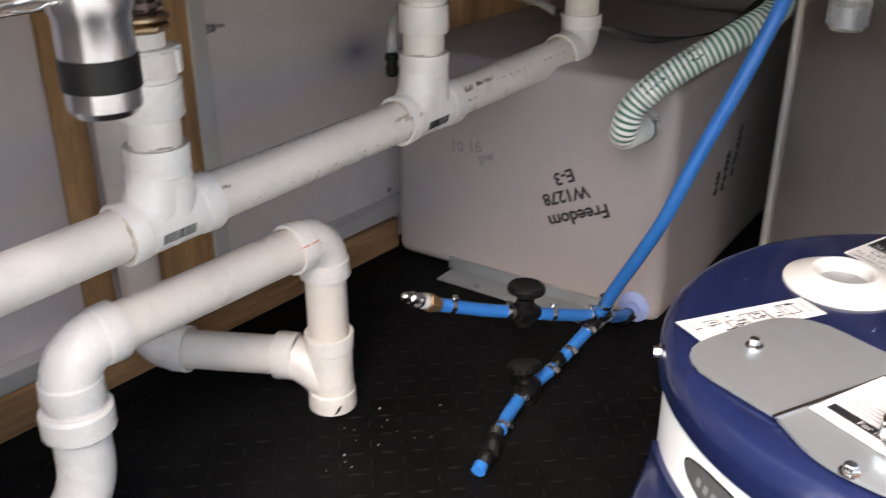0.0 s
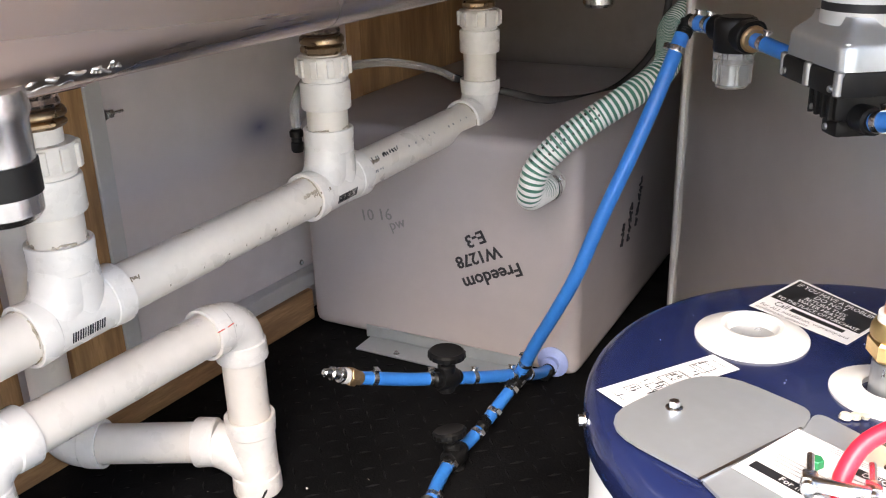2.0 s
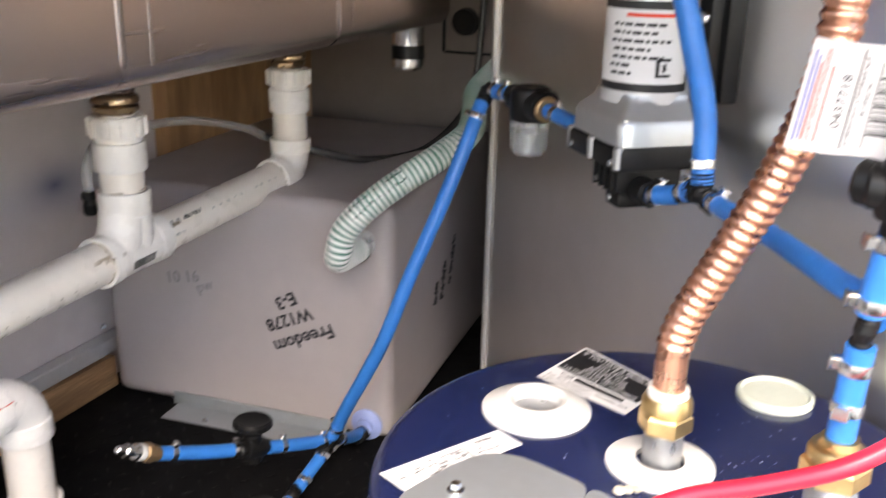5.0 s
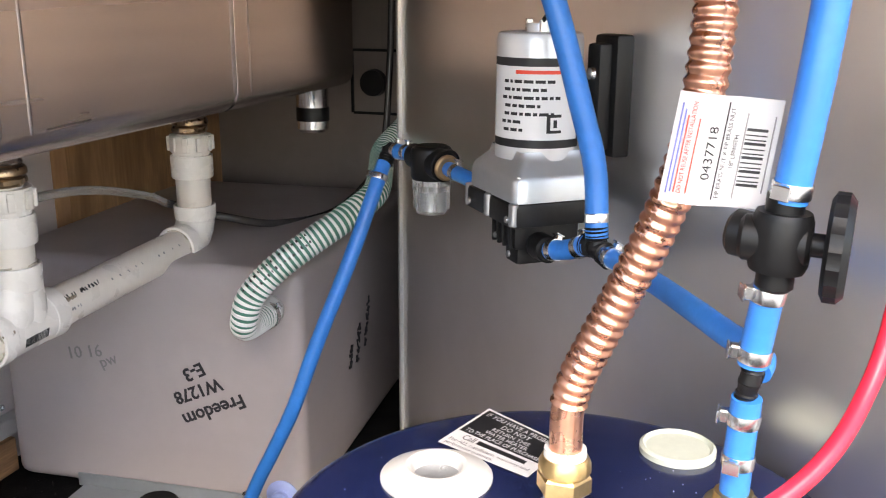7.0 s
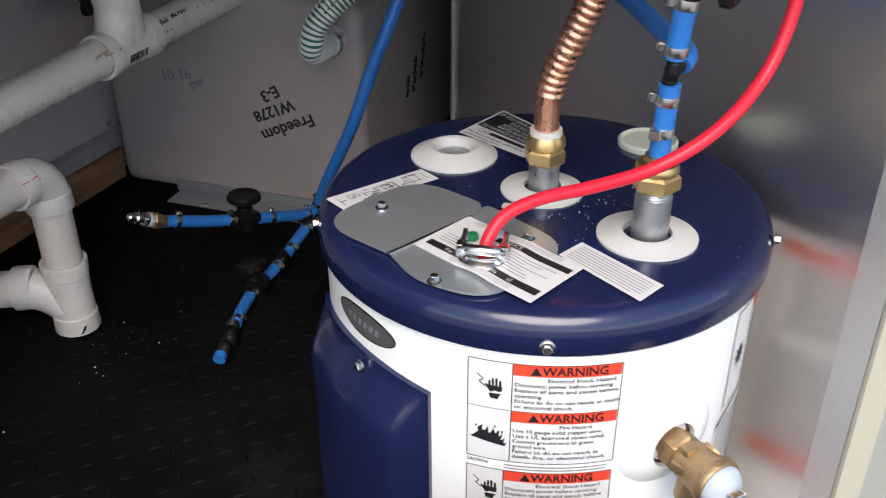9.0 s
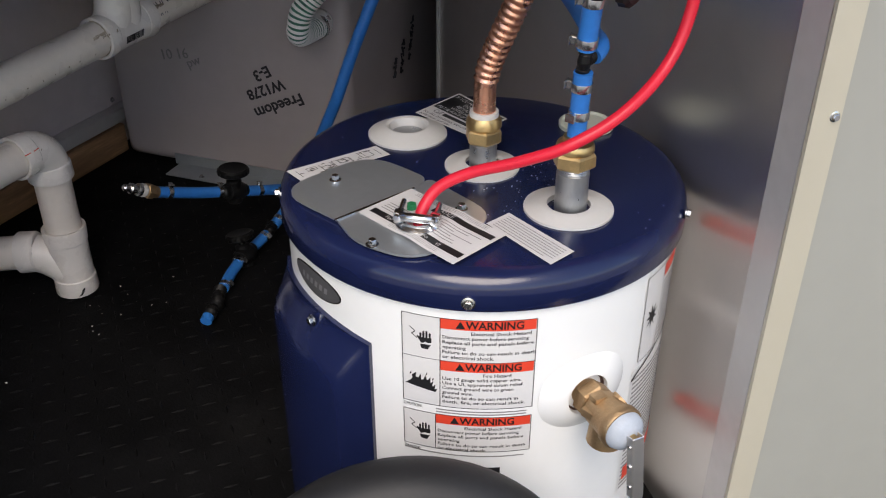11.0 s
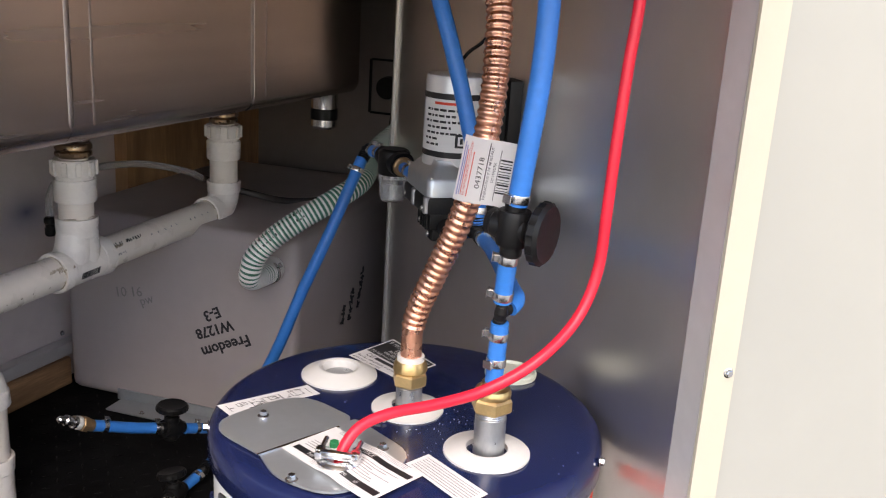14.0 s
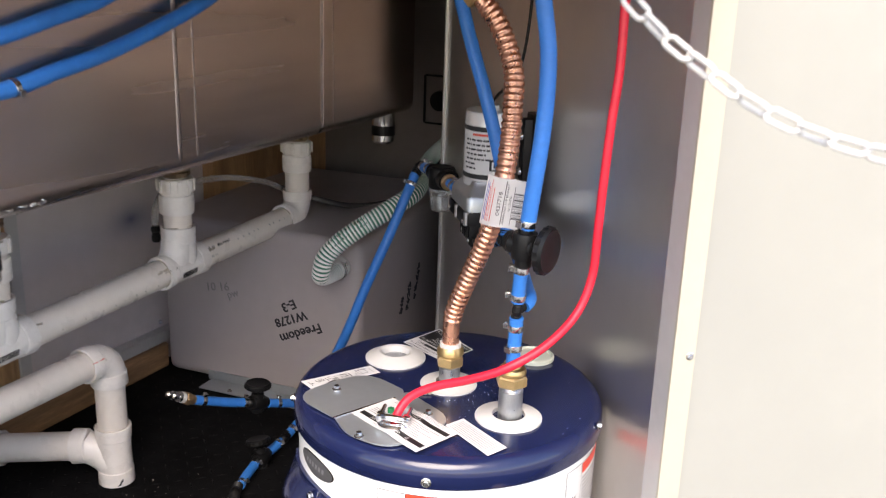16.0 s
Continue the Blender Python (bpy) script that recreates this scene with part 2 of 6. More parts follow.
def tube(bm, pts, radius, seg=16, caps=True, mats=None):
    """A round tube along pts; radius may be a function of the point's number; mats gives a face's material number."""
    pts = [Vector(p) for p in pts]
    up = Vector((0, 0, 1))
    t0 = (pts[1] - pts[0]).normalized()
    side = t0.cross(up)
    side = side.normalized() if side.length > 0.05 else Vector((1, 0, 0))
    rings = []
    for i, p in enumerate(pts):
        t = (pts[min(i + 1, len(pts) - 1)] - pts[max(i - 1, 0)]).normalized()
        side = (side - t * side.dot(t)).normalized()
        other = t.cross(side)
        r = radius(i) if callable(radius) else radius
        rings.append([bm.verts.new(p + r * (math.cos(a) * side + math.sin(a) * other)) for a in (2 * math.pi * k / seg for k in range(seg))])
    for i, (a, b) in enumerate(zip(rings[:-1], rings[1:])):
        for k in range(seg):
            f = bm.faces.new((a[k], a[(k + 1) % seg], b[(k + 1) % seg], b[k]))
            if mats:
                f.material_index = mats(i)
    if caps:
        bm.faces.new(rings[0][::-1])
        bm.faces.new(rings[-1])
    bmesh.ops.recalc_face_normals(bm, faces=bm.faces[:])
    return bm


def rod(bm, a, b, r, seg=20, bevel=0.0):
    """A solid round bar from a to b with softened ends."""
    a, b = Vector(a), Vector(b)
    h = (b - a).length
    prof = [(0, 0), (r - bevel, 0), (r, bevel), (r, h - bevel), (r - bevel, h), (0, h)] if bevel else [(0, 0), (r, 0), (r, h), (0, h)]
    return lathe(bm, prof, at(a, b - a), seg)


def hexnut(bm, m, r, h, seg=6):
    """A six-sided nut of corner radius r with chamfered ends."""
    c = 0.12 * r
    return lathe(bm, [(0, 0), (r - c, 0), (r, c), (r, h - c), (r - c, h), (0, h)], m, seg)


def pipe_hub(bm, a, b, r):
    """A socket hub: a collar with a lip towards b."""
    a, b = Vector(a), Vector(b)
    h = (b - a).length
    return lathe(bm, [(0, 0), (r * 0.93, 0), (r * 1.0, 0.0025), (r * 1.035, h - 0.0016), (r * 1.02, h - 0.0004), (r * 0.99, h), (r * 0.89, h - 0.0006), (r * 0.87, h - 0.004), (0, h - 0.004)], at(a, b - a), 36)


def text_bm(body, size, m, spacing=1.0, align="LEFT", bend=None, thick=0.0004, bold=0.0):
    """Letters of the built-in font as a flat mesh; m takes the text's x, y plane to its place."""
    cu = bpy.data.curves.new("letters", "FONT")
    cu.body, cu.size, cu.align_x, cu.space_character = body, size, align, spacing
    cu.resolution_u = 2
    cu.offset = bold
    cu.extrude = thick
    ob = bpy.data.objects.new("letters", cu)
    scene.collection.objects.link(ob)
    me = bpy.data.meshes.new_from_object(ob.evaluated_get(bpy.context.evaluated_depsgraph_get()))
    bm = bmesh.new()
    bm.from_mesh(me)
    bpy.data.objects.remove(ob)
    bpy.data.meshes.remove(me)
    bpy.data.curves.remove(cu)
    for v in bm.verts:
        v.co = bend(v.co) if bend else m @ v.co
    return bm


def grid_bm(nx, ny, fn):
    """A sheet of nx by ny cells whose corners fn(u, v) places."""
    bm = bmesh.new()
    vs = [[bm.verts.new(fn(i / nx, j / ny)) for i in range(nx + 1)] for j in range(ny + 1)]
    for j in range(ny):
        for i in range(nx):
            bm.faces.new((vs[j][i], vs[j][i + 1], vs[j + 1][i + 1], vs[j + 1][i]))
    return bm


def rounded_box(bm, x0, x1, y0, y1, z0, z1, r, seg=4):
    box(bm, (x1 - x0, y1 - y0, z1 - z0), Matrix.Translation(((x0 + x1) / 2, (y0 + y1) / 2, (z0 + z1) / 2)), r, seg)
    return bm


def join_bm(*bms):
    out = bmesh.new()
    for b in bms:
        me = bpy.data.meshes.new("join")
        b.to_mesh(me)
        b.free()
        out.from_mesh(me)
        bpy.data.meshes.remove(me)
    return out


def wall_obj(name, bm, mat, label, category="wall"):
    return tagged(link_bm(name, bm, mat), label, category, kind="structure")


# ---- the large structure ----
POST = Vector((0.252, 0.668, 0))
CORNER = Vector((-0.3985, 1.4785, 0))
ALONG = (CORNER - POST).normalized()
SEG_A = SEG_B = ALONG
INTO = Vector((-ALONG.y, ALONG.x, 0))  # from the partition into the room
OUT = -INTO
TOP = 0.95


def slab(p, q, z0, z1, thick, side, bevel=0.0):
    """An upright slab from p to q; thick grows towards side."""
    p, q = Vector(p), Vector(q)
    d = (q - p).normalized()
    n = Vector((-d.y, d.x, 0))
    if n.dot(Vector(side)) < 0:
        n = -n
    c = (p + q) / 2 + n * thick / 2
    m = Matrix((( d.x, n.x, 0, c.x), (d.y, n.y, 0, c.y), (0, 0, 1, (z0 + z1) / 2), (0, 0, 0, 1)))
    bm = bmesh.new()
    return box(bm, ((q - p).length, thick, z1 - z0), m, bevel, 1)


floor = wall_obj("floor", rounded_box(bmesh.new(), -1.3, 0.75, -0.35, 1.95, -0.03, 0, 0.002, 1), M["floor"], "black rubber tread-plate floor, dusty in places", "floor")
wall_obj("ground", grid_bm(8, 8, lambda u, v: Vector((-600 + 1200 * u, -600 + 1200 * v, -0.45))), M["ground"], "worn grey concrete ground outside", "ground")
wall_obj("trailer_skirt", rounded_box(bmesh.new(), -1.3, 0.75, -0.38, -0.352, -0.44, 0, 0.003, 1), M["panel"], "white trailer side below the floor", "wall")
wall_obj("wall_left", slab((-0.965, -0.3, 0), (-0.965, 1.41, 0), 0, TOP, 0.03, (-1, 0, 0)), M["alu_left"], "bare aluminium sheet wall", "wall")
wall_obj("wall_left_rear", slab((-0.935, 1.41, 0), (-0.935, 1.87, 0), 0, TOP, 0.06, (-1, 0, 0)), M["ply"], "unpainted plywood wall behind the tank", "wall")
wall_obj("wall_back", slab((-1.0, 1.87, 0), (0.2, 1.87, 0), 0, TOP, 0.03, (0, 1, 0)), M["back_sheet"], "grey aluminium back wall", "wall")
wall_obj("wall_partition", slab(POST, CORNER, 0, TOP, 0.02, OUT), M["alu_r"], "shiny mill-finish aluminium partition", "wall")
# Made-up sheet behind the open corner; keeps outside light from leaking in.
wall_obj("partition_light_stop", slab((-0.3, 1.39, 0), (-0.3, 1.87, 0), 0, TOP, 0.02, (1, 0, 0)), M["back_sheet"], "added hidden grey sheet that stops light behind the partition's edge", "wall")
wall_obj("corner_trim", slab(CORNER - SEG_B * 0.005, CORNER + SEG_B * 0.003, 0, TOP, 0.005, INTO), M["trimgrey"], "light grey edge trim of the partition", "trim")
wall_obj("edge_strip", slab(POST + SEG_A * 0.002, POST + SEG_A * 0.034, 0, TOP + 0.25, 0.003, INTO), M["trimgrey"], "bright metal strip along the partition's edge", "trim")
PANEL_DIR = Vector((0.80, 0.60, 0)).normalized()
PANEL_N = Vector((PANEL_DIR.y, -PANEL_DIR.x, 0))
wall_obj("post_trim", slab(POST - PANEL_DIR * 0.004, POST + PANEL_DIR * 0.019, 0, TOP + 0.25, 0.004, PANEL_N), M["cream"], "cream-painted corner trim", "trim")
wall_obj("wall_front", slab(POST + PANEL_DIR * 0.0, POST + PANEL_DIR * 0.36, -0.03, TOP + 0.25, 0.02, -PANEL_N), M["panel"], "off-white smooth door-side panel", "wall")
# Solid black slab in place of the shaded gap past the panel.
wall_obj("front_gap_shade", slab(POST + PANEL_DIR * 0.36, POST + PANEL_DIR * 0.9, -0.03, TOP + 0.25, 0.02, -PANEL_N), M["rubber"], "black sheet standing in for the dark gap beyond the panel", "wall")
# Out-of-view sheet added to cut the light reaching the left side inside.
wall_obj("front_light_block", slab((-0.98, 0.1, 0), (-0.34, 0.1, 0), 0, TOP + 0.25, 0.02, (0, -1, 0)), M["alu"], "added unseen metal sheet that blocks light left of the opening", "wall")
# Never in view; its reach and brown tone are set to darken the inside.
wall_obj("ceiling", rounded_box(bmesh.new(), -1.0, 0.275, 0.3, 1.95, TOP, TOP + 0.03, 0.002, 1), M["ply"], "unseen plywood underside of the worktop, added to shade the inside", "ceiling")

# timber framing at the foot of the sheet wall
wall_obj("sill_plate", rounded_box(bmesh.new(), -0.962, -0.932, -0.3, 1.235, 0.001, 0.055, 0.003, 2), M["wood"], "pine sill plate along the floor", "trim")
wall_obj("sill_trim", rounded_box(bmesh.new(), -0.9635, -0.938, -0.3, 1.405, 0.056, 0.082, 0.002, 1), M["trimgrey"], "grey metal angle over the sill plate", "trim")
for k, (ya, yb) in enumerate(((0.782, 0.864), (0.672, 0.712))):
    wall_obj("wood_stud", rounded_box(bmesh.new(), -0.963, -0.952 + 0.008 * (k == 0), ya, yb, 0.056, TOP, 0.003, 2), M["stud"], "upright pine stud on the sheet wall", "trim")
wall_obj("stud_trim", rounded_box(bmesh.new(), -0.9635, -0.945, 0.866, 0.893, 0.083, TOP, 0.002, 1), M["trimgrey"], "narrow grey metal trim beside a stud", "trim")


def screw(name, p, d, r, mat, parent=None, head=0.6):
    """A small hex washer-head screw, head outward along d."""
    bm = lathe(bmesh.new(), [(0, 0), (r, 0), (r, 0.12 * r), (r * 0.72, 0.22 * r)], at(p, d), 16)
    hexnut(bm, at(Vector(p) + Vector(d).normalized() * 0.2 * r, d), r * 0.66, r * head)
    return part(name, bm, mat, parent)


for p, d, r in (((-0.9635, 1.247, 0.092), (1, 0, 0), 0.005), ((-0.9635, 0.69, 0.4), (1, 0, 0), 0.006)):
    tagged(screw("wall_screw", p, d, r, M["zinc"]), "zinc-plated screw in the sheet wall", "screw", "wall screws")
bolt = thing("wall_bolt", "zinc-plated bolt through the grey metal trim", "bolt", at=(-0.95, 0.893, 0.424))
part("shank", rod(bmesh.new(), (0, 0, 0), (0, 0.03, 0), 0.0024, 12), M["zinc"], bolt)
part("nut", hexnut(bmesh.new(), at((0, 0.008, 0), (0, 1, 0)), 0.0058, 0.006), M["zinc"], bolt)
part("washer", rod(bmesh.new(), (0, 0.001, 0), (0, 0.0032, 0), 0.0072, 18), M["zinc"], bolt)
tagged(screw("panel_screw", POST + PANEL_DIR * 0.0135 + Vector((0, 0, 0.5)) + PANEL_N * 0.0035, PANEL_N, 0.0042, M["zinc"]), "zinc-plated screw in the cream trim", "screw")

# ---- grey water tank in the corner ----
TX0, TX1, TY0, TY1, TZ = -0.922, -0.458, 1.236, 1.79, 0.352
tank = thing("water_tank", "milky white plastic water tank with marker writing", "water tank", at=(-0.693, 1.236, 0))
TANK_TURN = radians(4.4)
tank.rotation_euler.z = TANK_TURN


def under(bm, ob):
    """Moves a mesh in world places into its thing's own place."""
    bmesh.ops.transform(bm, matrix=Matrix.Translation(-ob.location), verts=bm.verts[:])
    return bm


bm = rounded_box(bmesh.new(), TX0, TX1, TY0, TY1, 0.002, TZ, 0.022, 5)
part("body", under(bm, tank), M["tank"], tank)


def tank_text(body, p, size, turn, mat, on="front"):
    base = Matrix.Rotation(radians(90), 4, "X") if on == "front" else Matrix.Rotation(radians(90), 4, "Z") @ Matrix.Rotation(radians(90), 4, "X")
    m = Matrix.Translation(p) @ base @ Matrix.Rotation(radians(turn), 4, "Z") @ Matrix.Shear("XZ", 4, (0.0, 0.0))
    return text_bm(body, size, m, 0.98, "CENTER", bold=0.0006 if mat else 0.0)


part("marker_writing", under(join_bm(tank_text("Freedom", (-0.595, TY0 - 0.0006, 0.152), 0.0285, 204, 1),
                                     tank_text("W1278", (-0.617, TY0 - 0.0006, 0.178), 0.026, 203, 1),
                                     tank_text("E-3", (-0.622, TY0 - 0.0006, 0.206), 0.027, 207, 1)), tank), M["marker"], tank, "handwritten black marker")
part("pencil_writing", under(join_bm(tank_text("10 16", (-0.785, TY0 - 0.0006, 0.204), 0.026, 9, 0), tank_text("pw", (-0.747, TY0 - 0.0006, 0.196), 0.024, 22, 0)), tank), M["ink_grey"], tank, "faint pencilled numbers")
bm = bmesh.new()
scr = random.Random(6)
for row, (yy, z_hi, n) in enumerate(((1.524, 0.222, 6), (1.478, 0.196, 5), (1.439, 0.172, 3))):
    for k in range(n):
        z0 = z_hi - 0.0125 * k
        for j in range(3):
            box(bm, (0.0008, 0.004 + 0.012 * (j == 1), 0.004 + 0.008 * (j != 1)), Matrix.Translation((TX1 + 0.0005 + 0.0001 * j, yy - 0.004 * k + scr.uniform(-0.005, 0.005), z0 + scr.uniform(-0.003, 0.003))) @ Matrix.Rotation(scr.uniform(-0.5, 0.5), 4, "X"))
tagged(part("marker_scrawl", under(bm, tank), M["marker"], tank), "illegible black marker scrawl", kind="stuff")
bm = lathe(bmesh.new(), [(0, 0), (0.023, 0), (0.024, 0.003), (0.019, 0.007), (0.012, 0.009), (0.012, 0.016), (0, 0.016)], at((-0.493, TY0 - 0.001, 0.026), (0, -1, 0)))
part("outlet_boss", under(bm, tank), M["tinted"], tank, "bluish moulded outlet boss")
bm = lathe(bmesh.new(), [(0, 0), (0.0205, 0), (0.0205, 0.004), (0.0185, 0.006)] + [(0.0178 if k % 2 else 0.0165, 0.007 + 0.0022 * k) for k in range(8)] + [(0.015, 0.025), (0, 0.025)], at((-0.5, TY0 - 0.001, 0.3), (0, -1, 0)), 24)
part("inlet_fitting", under(bm, tank), M["white_pl"], tank, "white threaded inlet fitting")

bracket = thing("angle_bracket", "bare aluminium angle bracket holding the tank's foot", "bracket", at=(-0.693, TY0, 0))
bracket.rotation_euler.z = TANK_TURN
bm = rounded_box(bmesh.new(), -0.815, -0.525, TY0 - 0.005, TY0 - 0.002, 0.001, 0.022, 0.001, 1)
part("upright_leg", under(bm, bracket), M["galv"], bracket)
bm = rounded_box(bmesh.new(), -0.806, -0.522, TY0 - 0.052, TY0 - 0.0055, 0.001, 0.004, 0.001, 1)
part("floor_leg", under(bm, bracket), M["galv"], bracket)
for x in (-0.737, -0.56):
    s = screw("bracket_screw", (0, 0, 0), (0, 0, 1), 0.005, M["zinc"], bracket)
    s.location = Vector((x, TY0 - 0.042, 0.004)) - bracket.location

# ---- three-compartment sink ----
SLOPE = 0.003
sink = thing("sink", "brushed stainless three-compartment sink hung under the worktop", "sink", at=(-0.68, 0.98, 0.567))


def sink_z(y):
    return 0.5705 + SLOPE * (y - 0.98)


def basin(y0, y1, end_r):
    x0, x1, r, e = -0.88, -0.474, 0.024, 0.0012
    side = [(x1, r + e)] + [(x1 - r + r * math.cos(a), r - r * math.sin(a)) for a in (math.pi / 2 * k / 9 for k in range(10))] + [(x1 - r - e, 0.0)]
    prof = [(x1, None)] + side + [(x0 + x1 - x, z) for x, z in reversed(side)] + [(x0, None)]
    bm = bmesh.new()
    rows = [[bm.verts.new((x, y, TOP if z is None else sink_z(y) + z)) for x, z in prof] for y in (y0, y0 + end_r, y1 - end_r, y1)]
    for k, row in enumerate(rows):
        for v in row:
            if k in (0, 3):
                v.co.x += end_r * (1 if v.co.x < -0.68 else -1)
                v.co.z += end_r * (v.co.z < TOP - 0.1)
    for a, b in zip(rows[:-1], rows[1:]):
        for k in range(len(prof) - 1):
            bm.faces.new((a[k], a[k + 1], b[k + 1], b[k]))
    bm.faces.new(rows[0])
    bm.faces.new(rows[-1][::-1])
    bmesh.ops.recalc_face_normals(bm, faces=bm.faces[:])
    return bm


for y0, y1, er in ((0.4, 0.78595, 0.0006), (0.78605, 1.14595, 0.0006), (1.14605, 1.49, 0.006)):
    part("basin", under(basin(y0, y1, er), sink), M["stain"], sink)
for y in (0.786, 1.146):
    for dy, w, proud in ((0.0, 0.0075, 0.0016), (0.036, 0.0035, 0.0007)):
        zb, r = sink_z(y) + 0.0005, 0.024
        line = [Vector((-0.474 - w + proud, y + dy, TOP - 0.001)), Vector((-0.474 - w + proud, y + dy, zb + r + 0.02))]
        line += [Vector((-0.474 - w + proud - r + r * math.cos(a), y + dy, zb + w - proud + r - r * math.sin(a))) for a in (math.pi / 2 * k / 8 for k in range(9))]
        part("seam_bead", under(tube(bmesh.new(), line, w, 16), sink), M["seam"], sink, "soft ground weld seam")


def leg_socket(x, y):
    t = thing("leg_socket", "chrome leg socket with a black insert under the sink", "leg socket", "sink leg sockets", at=(x, y, sink_z(y)))
    part("collar", lathe(bmesh.new(), [(0, 0.012), (0.024, 0.012), (0.026, 0.0), (0.0235, -0.006), (0.0235, -0.03), (0, -0.03)]), M["zinc"], t)
    part("insert", lathe(bmesh.new(), [(0, -0.0302), (0.0245, -0.0302), (0.0245, -0.05), (0, -0.05)]), M["black"], t)
    part("tip", lathe(bmesh.new(), [(0, -0.0502), (0.023, -0.0502), (0.023, -0.062), (0.019, -0.067), (0, -0.067)]), M["zinc"], t)


leg_socket(-0.485, 0.46)
leg_socket(-0.532, 1.465)

rng = random.Random(41)
wob = [rng.uniform(-1, 1) for k in range(40)]
for k, (dx, dz, thick) in enumerate(((0.0, 0.0, 0.0013), (-0.004, -0.0045, 0.0009))):
    lip = [Vector((-0.4775 + dx + 0.0015 * wob[i + 3 * k], 0.4 + 0.0065 * i, 0.576 + dz + 0.0003 * i + 0.0016 * wob[i + 9 + 2 * k])) for i in range(24)]
    part("sealant_edge", under(tube(bmesh.new(), spline(lip, 120), lambda i: thick * (1 + 0.35 * wob[(i // 3) % 40]), 10), sink), M["alu_r"], sink, "crinkled bright sealing edge")
blob = bmesh.new()
for k in range(7):
    c = Vector((-0.4785, 0.533 + 0.0032 * k, 0.5795 + 0.002 * wob[k]))
    tube(blob, [c, c + Vector((0.001, 0.004 * wob[k + 5], 0.003)), c + Vector((0.0, 0.007, 0.001 + 0.003 * wob[k + 12]))], 0.0011, 8)
part("sealant_crumple", under(blob, sink), M["alu_r"], sink, "crumpled end of the sealing edge")
part("leg_plate", under(rounded_box(bmesh.new(), -0.62, -0.512, 0.4, 0.553, 0.5635, 0.5685, 0.001, 1), sink), M["stain"], sink, "flat steel plate under the front edge")
part("outlet_flange", under(lathe(bmesh.new(), [(0, -0.013), (0.055, -0.013), (0.058, -0.010), (0.058, -0.001), (0, -0.001)], Matrix.Translation((-0.668, 0.614, sink_z(0.614) + 0.003)), 40), sink), M["stain"], sink)

# ---- white drain pipes ----
PR, HR, PX = 0.0244, 0.029, -0.67


def main_z(y):
    return 0.345 + 0.038 * (y - 0.981)


drain = thing("drain_pipe", "white plastic sink drain manifold with three tailpieces and a trap", "drain pipe", at=(PX, 0.81, 0))


def dpart(name, bm, mat="pvc", label="", parent=None):
    return part(name, under(bm, drain), M[mat], parent or drain, label)


def arc_pts(c, a, b, r, n=14):
    """A quarter turn about the corner c, from the side a to the side b."""
    a, b = Vector(a).normalized(), Vector(b).normalized()
    return [Vector(c) + a * r * (1 - math.sin(t)) + b * r * (1 - math.cos(t)) for t in (math.pi / 2 * k / n for k in range(n + 1))]


MAIN = Vector((0, 1, 0.038)).normalized()
for ya, yb in ((0.39, 0.575), (0.655, 0.955), (1.03, 1.308)):
    dpart("pipe", rod(bmesh.new(), (PX, ya, main_z(ya)), (PX, yb, main_z(yb)), PR, 32))


def wye_tee(y):
    p = Vector((PX, y, main_z(y)))
    bm = rod(bmesh.new(), p - MAIN * 0.045, p + MAIN * 0.04, HR * 0.97, 32)
    tube(bm, [p + Vector((0, 0.004, -0.002)), p + Vector((0, 0.004, 0.03)), p + Vector((0, 0, 0.066))], HR * 0.95, 32)
    tube(bm, spline([p + MAIN * -0.03, p + Vector((0, -0.012, 0.018)), p + Vector((0, -0.004, 0.045))], 12), HR * 0.92, 24)
    t = dpart("tee", bm, "pvc_fit")
    for a, b in ((p - MAIN * 0.03, p - MAIN * 0.052), (p + MAIN * 0.028, p + MAIN * 0.05), (p + Vector((0, 0, 0.043)), p + Vector((0, 0, 0.072)))):
        dpart("hub", pipe_hub(bmesh.new(), a, b, HR), "pvc_fit", parent=t)
    bm = bmesh.new()
    rng = random.Random(int(y * 1000))
    for k in range(14):
        a = radians(-16)
        q = p + MAIN * (-0.022 + 0.0026 * k) + Vector((math.cos(a), 0, math.sin(a))) * (HR * 0.975)
        box(bm, (0.0006, 0.0007 + 0.0011 * rng.random(), 0.0105), Matrix.Translation(q) @ Matrix.Rotation(-a, 4, "Y"))
    dpart("bar_print", bm, "ink", "black printed bars", parent=t)
    return p


# heights above the manifold: coupling, slip nut and brass nut, each from and to
TALL = (0.098, 0.131, 0.136, 0.16, 0.173, 0.19)
SHORT = (0.0955, 0.128, 0.133, 0.157, 0.159, 0.181)


